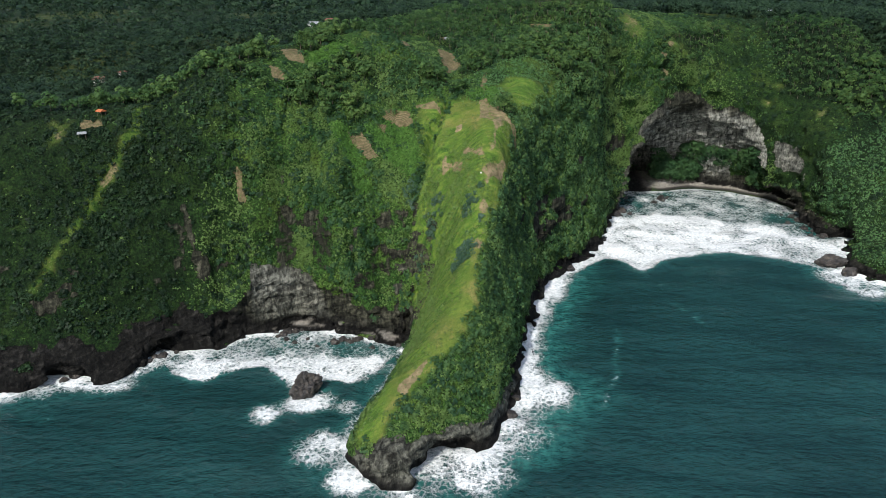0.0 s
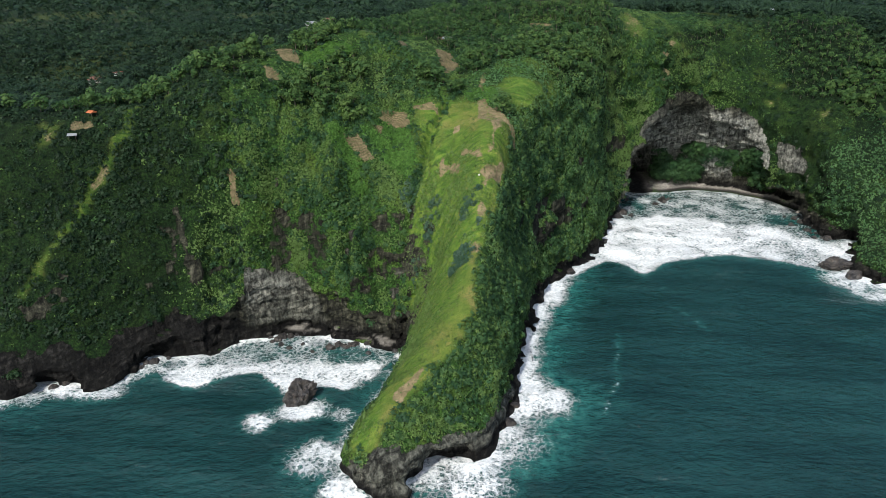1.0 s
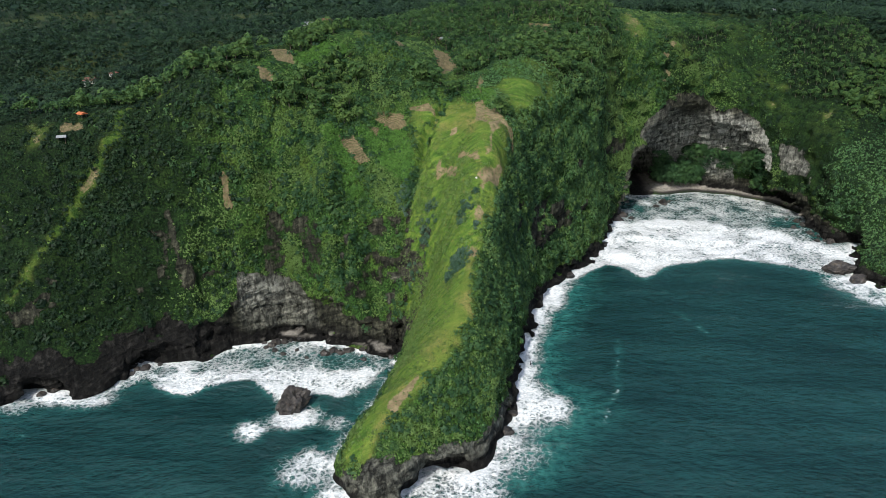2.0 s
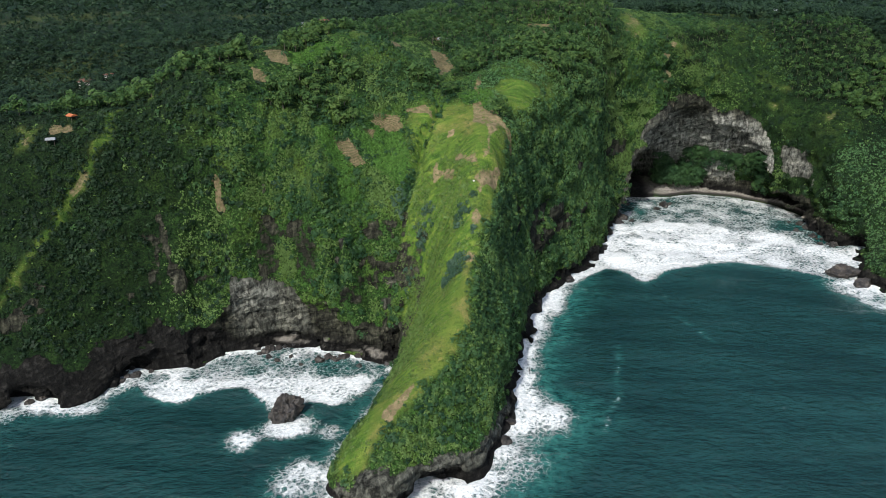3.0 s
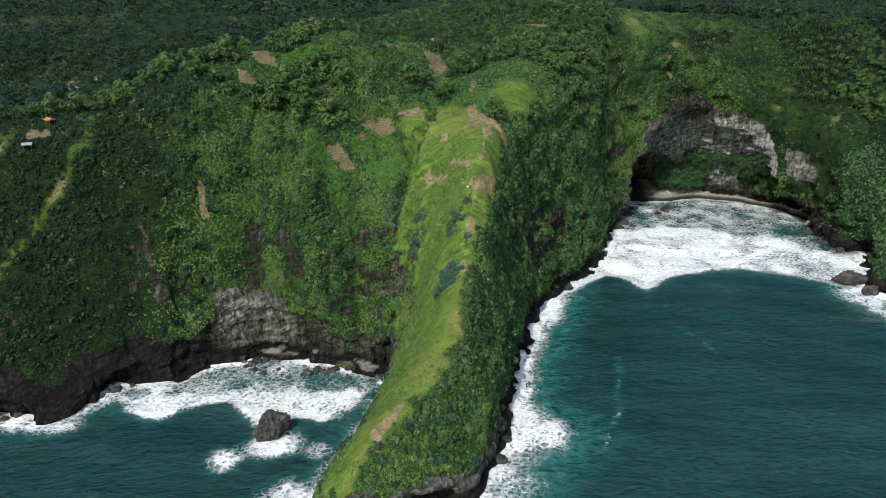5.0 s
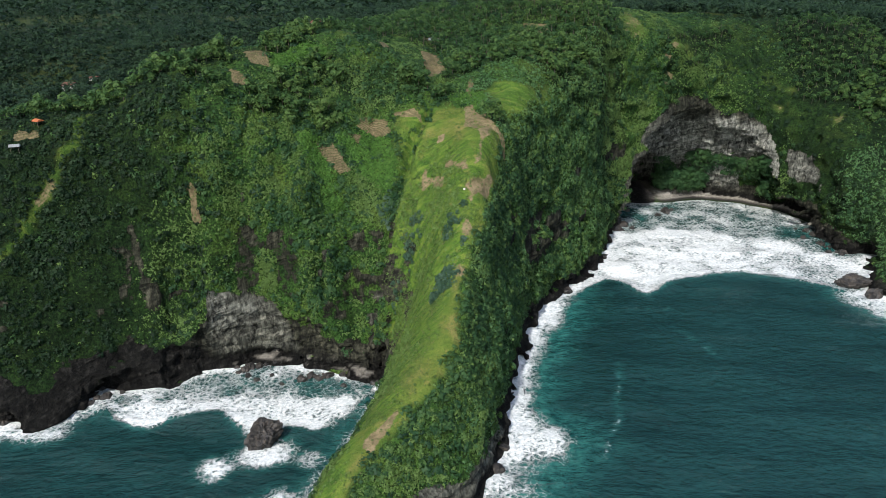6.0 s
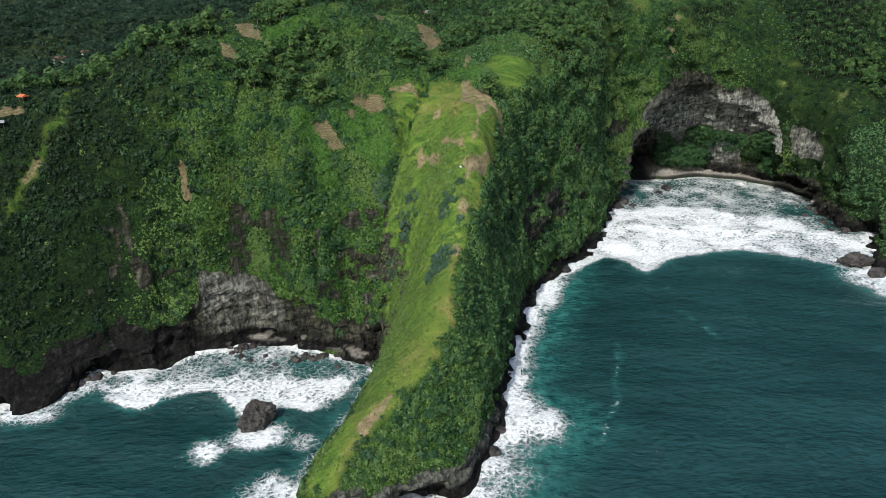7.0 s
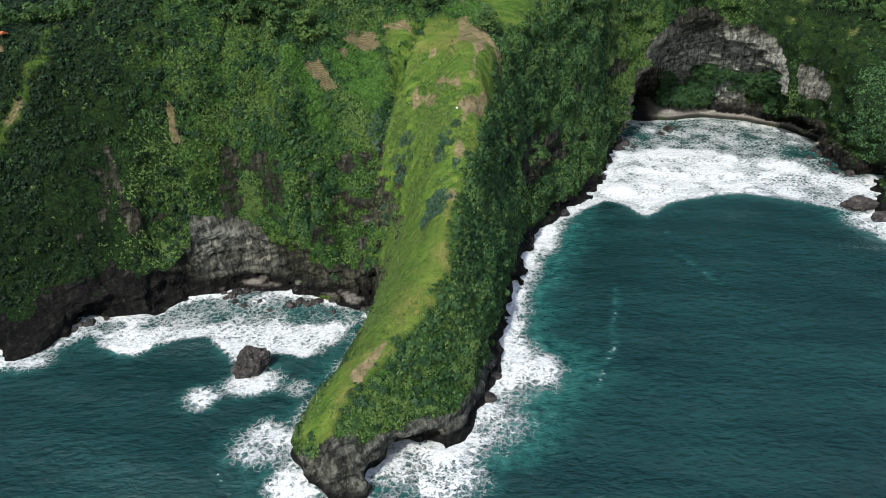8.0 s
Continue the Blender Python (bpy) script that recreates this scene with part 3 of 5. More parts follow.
# dark woodland, with some cloud shade put into the leaf colour
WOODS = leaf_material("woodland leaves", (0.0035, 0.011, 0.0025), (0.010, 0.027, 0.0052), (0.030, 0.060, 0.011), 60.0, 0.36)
GRASS_LEAF = leaf_material("grass blades", (0.042, 0.090, 0.010), (0.080, 0.130, 0.015), (0.132, 0.148, 0.025), 8.0)
GREY_LEAF = leaf_material("grey-green leaves", (0.020, 0.052, 0.012), (0.040, 0.088, 0.022), (0.080, 0.130, 0.038), 5.0)
CROP_LEAF = leaf_material("field crop leaves", (0.024, 0.072, 0.006), (0.058, 0.140, 0.010), (0.105, 0.200, 0.017), 6.0)
# shrub leaves darkened: cloud shade put into their colour
SHADE_LEAF = leaf_material("cloud-shaded shrub leaves", (0.0025, 0.009, 0.002), (0.008, 0.024, 0.004), (0.026, 0.056, 0.009), 12.0, 0.24)
TREE_LEAF = leaf_material("tree leaves", (0.010, 0.032, 0.006), (0.036, 0.088, 0.011), (0.110, 0.178, 0.020), 20.0, 0.36)


# ---- ground ----
def cover(points, normals):
    """Land cover at points: numbers for the land's material and for the plants."""
    x, y, z = points.T
    up = normals[:, 2]
    inland = coast_distance(x, y)
    lump = fbm(x, y, z, 12, 3, 11.0)
    fine = fbm(x, y, z, 4.5, 2, 18.0)
    grass = np.maximum(patch_mask(x + 1.5 * fine, y, GRASS_TOP, 1.0), 0.9 * patch_mask(x, y, MEADOW, 3.0))
    spur = 0.58 * smooth(2.2, 0.7, off_line(x, y, SPURS[0]) + 1.4 * np.abs(lump) + 0.9 * fine) * (z > 24)
    grass = np.maximum(grass, spur)
    soil = 0.62 * smooth(4.2, 0.6, off_line(x, y, SPURS[1]) + 3.0 * lump + 2.0 * fbm(x, y, z, 4, 2, 18.0)) * smooth(0.62, 0.8, up)
    tilled = np.zeros(len(x))
    for ring in FIELDS["bare terraces"]:
        tilled = np.maximum(tilled, np.minimum(1, 1.8 * patch_mask(x + 0.4 * fine, y + 0.5 * fine, ring, 0.9, 0.8)))
    tilled = tilled * smooth(0.3, 0.5, up)
    soil = np.maximum(soil, tilled)
    for ring in BARE_GRASS:
        soil = np.maximum(soil, 0.85 * patch_mask(x + 1.2 * fine, y + 1.6 * fine, ring, 1.0))
    pasture = np.zeros(len(x))
    for ring in FIELDS["pale fields"]:
        field = patch_mask(x, y, ring, 1.5)
        field = field * smooth(0.5, 0.7, up)
        grass, soil, pasture = np.maximum(grass, 0.40 * field), np.maximum(soil, 0.38 * field * (0.6 + 0.8 * value_noise(x, y, z, 5, 58.0))), np.maximum(pasture, field)
    soil = np.maximum(soil, 0.55 * smooth(0.25, 0.6, spur) * smooth(4, 1, np.hypot(x + 134, y - 285) / 2.2 + 2 * fine))
    meadow = np.zeros(len(x))
    for ring in TERRACED:
        meadow = np.maximum(meadow, patch_mask(x, y, ring, 1.5, 1.0) * smooth(0.36, 0.56, up))
    grass, soil, tilled = np.maximum(grass, 0.85 * meadow), np.maximum(soil, 0.22 * meadow * (0.5 + value_noise(x, y, z, 6, 57.0))), np.maximum(tilled, meadow)
    crop = np.zeros(len(x))
    for ring in FIELDS["crops"]:
        crop = np.maximum(crop, patch_mask(x, y, ring, 1.0))
    grass = grass * (1 - 0.85 * crop)
    soil = np.maximum(soil, 0.75 * smooth(1.3, 0.5, off_line(x, y, [(33, 308), (29, 312), (25, 318), (20, 328), (18, 340), (20, 352)]) + 0.8 * lump))
    soil = np.maximum(soil, 0.8 * patch_mask(x, y, [(-12, 200), (-7, 206), (-4, 212), (-9, 210), (-14, 203)], 1.2))
    alcove = np.minimum.reduce([dome(x, y, z, *cut) for cut in CUTS[:3]]) < 4.0 + 2.0 * lump
    alcove &= ((y > 452 + 4 * lump) | (up < 0.25)) & ((up < 0.6) | (z > 32)) & (y > 425) & (x < 212 + 3 * lump) & ~((x > 200 + 6 * lump) & (z < 24 + 6 * lump))
    ragged = lump + 0.9 * fbm(x, y, z * 0.4, 26, 3, 13.0)
    band = 11 + 10 * ragged + 6 * smooth(-45, -60, x) * smooth(-95, -80, x) * (y > 270)
    band = np.where((x > 20) & (y > 215) & (y < 430), 7 + 6 * ragged, band)
    band = np.where((y < 215) & (x < 20), 8.5 + 2.5 * ragged + 5 * smooth(-25, -17, x) - 2.0 * smooth(4, 16, x), band)
    band = np.where((y > 192) & (y < 268) & (x < -8) & (x > -34), 3 + 3 * ragged, band)
    rock = smooth(3, -3, z - band) * smooth(0.95, 0.8, up)
    rock = np.maximum(rock, np.where(alcove, 1.0, 0))
    rock = np.maximum(rock, smooth(0.42, 0.75, value_noise(x, y, z, 9, 14.0) * smooth(0.75, 0.35, up)) * 0.9 * smooth(70, 40, z) * smooth(0.5, 0.8, value_noise(x, y, z, 30, 15.0)))
    rock = np.maximum(rock, np.where(inland < -1, 1.0, 0) * (z < 8))
    # limestone, less pale on the left, where shade is put into the colour
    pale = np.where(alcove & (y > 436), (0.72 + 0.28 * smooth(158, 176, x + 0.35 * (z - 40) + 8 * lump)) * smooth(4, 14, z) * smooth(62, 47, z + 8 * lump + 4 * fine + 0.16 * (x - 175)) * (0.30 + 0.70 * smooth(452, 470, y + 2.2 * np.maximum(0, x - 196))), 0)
    # the inner cave's shade, put into the rock colour
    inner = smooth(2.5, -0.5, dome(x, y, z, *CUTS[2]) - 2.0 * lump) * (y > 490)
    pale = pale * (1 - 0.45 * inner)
    outcrop = smooth(6.0, 3.0, np.hypot((x - 215) * 1.0, (z - 35) * 0.5) + 3 * lump) * (y > 400) * (y < 470)
    rock, pale = np.maximum(rock, outcrop), np.maximum(pale, 0.55 * outcrop)
    cove_wall = smooth(-82, -78, x + 2 * lump) * smooth(4, 8, z) * smooth(2, -2, z - np.interp(x, [-80, -70, -56, -50, -46], [32, 29, 26, 12, 4]) + 4 * lump) * ((y > 275) & (y < 300))
    pale = np.maximum(pale, (0.24 + 0.3 * smooth(12, 22, z) * smooth(-58, -68, x)) * cove_wall)
    rock = np.maximum(rock, cove_wall)
    west_face = (y > 262) & (y < 302)
    rock = np.maximum(rock, 0.55 * smooth(3.4, 1.0, np.abs(x + 107 + 0.08 * (z - 40)) + 2.5 * lump) * smooth(27, 33, z) * smooth(54, 48, z) * west_face)
    rock = np.maximum(rock, 0.62 * smooth(2.2, 0.6, np.abs(x + 12.5 + 3 * lump)) * smooth(14, 18, z) * smooth(50, 42, z) * west_face)
    crags = smooth(0.50, 0.68, value_noise(x, y, z, 8, 14.0) * 0.7 + value_noise(x, y, z, 22, 16.0) * 0.45) * smooth(-84, -70, x) * smooth(2, -6, x) * smooth(64, 50, z)
    rock = np.maximum(rock, 0.54 * crags * west_face)
    slip = smooth(2.6, 0.8, off_line(x, y, [(-106.5, 289), (-103.4, 283.5), (-100, 277.6)]) + 1.6 * np.abs(lump) + 0.8 * fine) * smooth(26, 32, z) * smooth(58, 54, z)
    rock, soil = np.maximum(rock, 0.55 * slip), np.maximum(soil, 0.35 * slip)
    soil = np.maximum(soil, 0.8 * smooth(1.7, 0.5, np.abs(x + 83.5 + 0.12 * (z - 64)) + 1.5 * lump) * smooth(54, 57, z) * smooth(72, 69, z) * west_face)
    cleft = smooth(2.2, 0.7, off_line(x, y, GULLY) + 0.9 * np.abs(lump)) * smooth(62, 54, z)
    rock = np.maximum(rock, 0.62 * cleft)
    for cx, cy, cz, size in CRAGS:
        crag = smooth(size, 0.35 * size, np.sqrt((x - cx) ** 2 + (y - cy) ** 2 + (0.55 * (z - cz)) ** 2) + 2.6 * np.abs(lump) + 1.0 * fine)
        rock, pale = np.maximum(rock, 0.9 * crag), np.maximum(pale, 0.16 * crag)
    tip = (y < 236) & (x > -40) & (x < 32)
    pale = np.maximum(pale, np.where(tip, 0.26, 0.0))
    wet = np.where(tip, smooth(4.5, 1.5, z + 2 * lump), smooth(11, 3, z - 12 * smooth(-76, -92, x)))
    fresh = np.maximum(np.maximum(1.0 * (spur > 0.1), np.maximum(meadow, 0.7 * pasture)), (x > -40) * smooth(0.93, 0.72, up + 0.15 * fine) * smooth(2, -6, x - np.interp(y, [190, 207, 228, 249, 277, 303], [-18, -4, 12, 16, 23, 29])))
    sand = ((y > 420) & (x > 104) & (x < 236) & (up > 0.7)) * smooth(5.4, 4.6, z + 0.6 * fine) * smooth(0.2, 0.6, z) * 1.0
    cave_floor = (y > 448) * (x > 104) * smooth(152, 138, x + 4 * lump) * (z < 8)
    sand, rock = sand * (1 - cave_floor), np.maximum(rock, cave_floor)
    slab = (y > 270) & (y < 297) & (x > -72) & (x < -18) & (up > 0.65) & (z < 5)
    sand = np.maximum(sand, 0.55 * slab * smooth(1.2, 1.9, z))
    # woods carries painted shade: under the groves and over both outer slopes
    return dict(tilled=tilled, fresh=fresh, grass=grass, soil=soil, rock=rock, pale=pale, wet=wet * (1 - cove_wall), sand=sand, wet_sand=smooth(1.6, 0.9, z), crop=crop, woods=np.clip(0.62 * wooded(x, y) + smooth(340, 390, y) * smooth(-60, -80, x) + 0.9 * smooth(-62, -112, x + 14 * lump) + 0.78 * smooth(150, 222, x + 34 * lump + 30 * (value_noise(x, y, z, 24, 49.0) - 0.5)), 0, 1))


def make_ground(cell):
    """The whole land: the near bays as a cut solid, and beyond them a sheet of hills to the horizon, in one mesh."""
    points, quads = make_near_land(cell)
    normals = normals_of(points, quads)
    side = np.unique(np.concatenate([-np.geomspace(186, 4300, 46), np.arange(-186, 276, 6.6), np.geomspace(276, 4300, 46)]))
    deep = np.concatenate([np.arange(120, 526, 7.0), np.geomspace(526, 4300, 80)])
    fx, fy = np.meshgrid(side, deep, indexing="ij")
    fz = land_height(fx, fy) + 5 * fbm(fx, fy, 0 * fx, 70, 3, 2.0) * smooth(480, 620, fy)
    inland = coast_distance(fx, fy)
    fz = np.where(inland > 0, np.minimum(np.maximum(fz, 3), inland * 1.2), np.maximum(-9, inland * 0.8))
    near = (fx > -183) & (fx < 271) & (fy > 174) & (fy < 540)
    fz = np.where(near, -14, fz)
    far = np.stack([fx.ravel(), fy.ravel(), fz.ravel()], 1)
    nx, ny = fx.shape
    ids = np.arange(nx * ny).reshape(nx, ny)
    sheet = np.stack([ids[:-1, :-1], ids[1:, :-1], ids[1:, 1:], ids[:-1, 1:]], -1).reshape(-1, 4)
    hidden = near.ravel()[sheet].all(1)
    sheet = sheet[~hidden]
    tags = cover(points, normals)
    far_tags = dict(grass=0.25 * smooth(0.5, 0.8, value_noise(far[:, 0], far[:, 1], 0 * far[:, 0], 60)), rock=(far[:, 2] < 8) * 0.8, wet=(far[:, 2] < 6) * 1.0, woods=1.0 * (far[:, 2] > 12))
    mesh = mesh_of("ground", np.concatenate([points, far]), np.concatenate([quads, sheet + len(points)]))
    stony = np.concatenate([tags["rock"] * (1 - tags["sand"]), np.zeros(len(far))])
    corners = np.concatenate([quads, sheet + len(points)])
    mesh.polygons.foreach_set("use_smooth", stony[corners].mean(1) < 0.5)
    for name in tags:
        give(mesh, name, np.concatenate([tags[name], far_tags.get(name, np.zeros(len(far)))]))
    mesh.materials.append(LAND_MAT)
    ob = tagged(new("ground", mesh), "steep green headland, sea cliffs and wooded hills", "ground", kind="structure")
    return ob, points, quads, normals, tags, (far, sheet)


GROUND, G_POINTS, G_QUADS, G_NORMALS, G_TAGS, FAR_LAND = make_ground(1.35)


# ---- sea ----
def foam_cover(x, y):
    """How much of the water is white, 0 to 1, and how churned it is."""
    out = -coast_distance(x, y)
    swell = fbm(x, y, 0 * x, 18, 4, 21.0)
    streak = fbm(x, y, 0 * x, 7, 3, 23.0)
    east = (x > 8) & (y > 190) & (y < 362)
    wide = np.where(east, np.interp(y, [190, 205, 220, 232, 245, 256, 264, 272, 280, 289, 309, 320, 340, 357], [21, 23, 25, 32, 26, 13, 15, 19, 12, 19, 18, 21, 15, 8]), 14)
    foam = np.where(east, 0.84, 0.74) * smooth(wide + np.where(east, 5, 10) * swell, np.where(east, 0.12 * wide, 0), out) + 0.36 * streak * smooth(18, 4, out)
    foam = np.where(out < 30, foam, 0)

    def blot(cx, cy, size, much, squash=1.0):
        return (much - 0.08 + 0.3 * streak) * smooth(1.25, 0.3, np.hypot(x - cx, (y - cy) * squash) / size + 0.5 * swell)

    for cx, cy, size, much, squash in ((42, 236, 12, 0.72, 0.9), (26, 209, 13, 0.62, 1), (-40, 200, 14, 0.80, 1.1), (-33, 226, 6, 0.6, 1), (-28, 186, 10, 0.85, 1), (9, 189, 13, 0.80, 1),
                                       (-50, 229, 11, 0.85, 1.2), (-62, 221, 7, 0.78, 1), (-128, 241, 13, 0.72, 1.4), (200, 345, 14, 0.75, 1), (206, 330, 14, 0.7, 0.7)):
        foam = np.maximum(foam, blot(cx, cy, size, much, squash))
    # surf in the bay: a broken front, then lace up to the beach
    front = np.interp(x, [60, 70, 87, 96, 102, 124, 137, 155, 180, 195, 205, 215], [343, 349, 362, 354, 345, 361, 368, 370, 361, 350, 328, 320]) + 5 * swell
    back = np.interp(x, [105, 114, 138, 159, 174, 189, 201, 211, 221, 230], [438, 435, 440, 437, 426, 424, 414, 398, 386, 376]) + 5 * swell
    in_bay = smooth(56, 66, x) * smooth(262, 230, x)
    surf = smooth(front - 1, front + 4, y) * (0.77 - 0.24 * smooth(back - 3, back + 4, y) - 0.14 * smooth(back - 8, back - 40, y) * smooth(150, 190, x) + 0.26 * streak + 0.10 * swell)
    for cx, cy, size in ((209, 435, 11), (123, 469, 12), (217, 414, 8), (189, 462, 9), (150, 478, 8)):
        surf = surf - 0.22 * smooth(1.2, 0.4, np.hypot(x - cx, y - cy) / size + 0.6 * swell)
    sheltered = (y > 396 + 10 * swell) & (x > 104) & (x < 236)
    shore = np.where(within(x, y, BEACH_LINE + [(300, 400), (300, 700), (100, 700)]), 0, off_line(x, y, BEACH_LINE))
    foam = np.where(sheltered, 0.62 * smooth(4 + 5 * swell, 0, shore), foam)
    foam = np.maximum(foam, in_bay * surf)
    cove = [(-114, 259), (-106, 246), (-91, 239), (-84, 246), (-71, 248), (-61, 242), (-55, 236), (-43, 239), (-35, 236), (-26, 240), (-20, 256), (-12, 276), (-44, 290), (-66, 292), (-98, 272)]
    d = off_line(x, y, cove + cove[:1]) * np.where(within(x, y, cove), 1, -1)
    foam = np.maximum(foam, smooth(-1, 4, d + 6 * swell) * (0.52 + 0.28 * smooth(266, 254, y + 8 * swell) + 0.3 * streak))
    pool = np.hypot((x + 37) / 11, (y - 268) / 6)
    foam = foam * (1 - 0.35 * smooth(1.3, 0.6, pool + 0.5 * swell))
    foam = np.maximum(foam, 0.36 * smooth(0.5, 0.9, streak + 0.5 * swell) * smooth(80, 20, out))
    for line in ([(75, 284), (74, 276), (69, 260), (68, 249), (62, 238), (58, 226)], [(104, 318), (113, 300), (116, 290)], [(99, 333), (104, 331), (109, 334)]):
        foam = np.maximum(foam, 0.335 * smooth(3.0, 0.2, off_line(x, y, line) + 5.0 * np.abs(streak)))
    churned = np.where(east, 0.9 * smooth(1.6 * wide + 8 * swell, 0.5 * wide, out), smooth(22 + 14 * swell, 2, out) * np.where(x < -50, 0.28, 0.6))
    churned = np.maximum(churned, np.minimum(1, foam * 1.2))
    crest = in_bay * np.exp(-(((y - front - 3) / 4.5) ** 2)) * smooth(75, 95, x) * smooth(210, 190, x)
    crest = crest + 0.7 * np.exp(-(((d - 2) / 3.5) ** 2)) * smooth(262, 252, y) * (x < -30)
    return foam, churned, crest


def make_sea(cell=1.6):
    """The sea: a fine sheet of swell in the bays, and a wide one to the horizon, in one mesh."""
    xs = np.concatenate([[-4400, -2500, -1200, -700, -420, -280], np.arange(-200, 270, cell), [300, 420, 700, 1200, 2500, 4400]])
    ys = np.concatenate([[-4400, -2500, -1200, -600, -300, -100, 0, 60, 100], np.arange(130, 508, cell), [520, 560]])
    x, y = np.meshgrid(xs, ys, indexing="ij")
    foam, churned, crest = foam_cover(x, y)
    z = 0.5 * fbm(x * 0.6, y, 0 * x, 24, 3, 31.0) + 0.35 * np.sin((y + 0.15 * x + 9 * fbm(x, y, 0 * x, 60, 2, 37.0)) * 0.24) * smooth(470, 400, y) + 0.18 * fbm(x, y * 1.4, 0 * x, 6, 2, 33.0) + 0.9 * foam * value_noise(x, y, 0 * x, 5, 35.0) * smooth(0.6, 0.95, foam)
    z = z + 2.0 * crest * (0.7 + 0.6 * value_noise(x, y, 0 * x, 12, 39.0))
    ids = np.arange(x.size).reshape(x.shape)
    faces = np.stack([ids[:-1, :-1], ids[1:, :-1], ids[1:, 1:], ids[:-1, 1:]], -1).reshape(-1, 4)
    mesh = mesh_of("water", np.stack([x.ravel(), y.ravel(), z.ravel()], 1), faces)
    give(mesh, "foam", foam)
    give(mesh, "shallow", churned)
    mesh.materials.append(WATER_MAT)
    return tagged(new("water", mesh), "teal sea with white surf along the rocks", "sea", kind="structure")


make_sea()


# ---- plants that nobody could count ----
def scatter(rng, points, quads, density, count):
    """Random places on a surface, spread by area and by a density at its points; with the face of each."""
    a, b, c, d = (points[quads[:, k]] for k in range(4))
    area = 0.5 * np.linalg.norm(np.cross(c - a, d - b), axis=1) * density[quads].mean(1)
    pick = rng.choice(len(quads), count, p=area / area.sum())
    u, v = rng.rand(count, 1), rng.rand(count, 1)
    return (a[pick] * (1 - u) + b[pick] * u) * (1 - v) + (d[pick] * (1 - u) + c[pick] * u) * v, pick


def clump_mesh(name, rng, places, ups, sizes, leaves, leaf, spread=0.75, small=False):
    """One mesh of many clumps; each clump is a dome of bent leaves round its place."""
    n = len(places)
    way = rng.normal(size=(n, leaves, 3))
    way += 0.9 * ups[:, None]
    way /= np.linalg.norm(way, axis=2, keepdims=True)
    centre = places[:, None] + way * sizes[:, None, None] * (spread + (1 - spread) * rng.rand(n, leaves, 1))
    out = way + 0.32 * rng.normal(size=way.shape) + (0, 0, 0.35)
    out /= np.linalg.norm(out, axis=2, keepdims=True)
    side = np.cross(out, rng.normal(size=way.shape))
    side /= np.linalg.norm(side, axis=2, keepdims=True)
    along = np.cross(out, side)
    span = (leaf * sizes[:, None, None] * (0.6 + 0.8 * rng.rand(n, leaves, 1)))
    side, along, out = side * span * 0.62, along * span, out * span
    if small:  # three-cornered leaves
        corners = np.stack([centre - along, centre + side * 1.3 + along * 0.7, centre - side * 1.3 + along * 0.7 + 0.2 * out], 2)
    else:
        corners = np.stack([centre - along, centre + side + 0.25 * out * 0.6, centre + along - 0.15 * out, centre - side + 0.25 * out * 0.6], 2)
    sides = corners.shape[2]
    mesh = mesh_of(name, corners.reshape(-1, 3), np.arange(n * leaves * sides).reshape(-1, sides), False)
    give(mesh, "tint", np.repeat(rng.rand(n), leaves * sides))
    return mesh


def leaf_clumps(name, rng, places, ups, sizes, leaves, leaf, mat, label, category, small=True):
    """Clumps of leaves as one object."""
    mesh = clump_mesh(name, rng, places, ups, sizes, leaves, leaf, small=small)
    mesh.materials.append(mat)
    return tagged(new(name, mesh), label, category, kind="stuff")


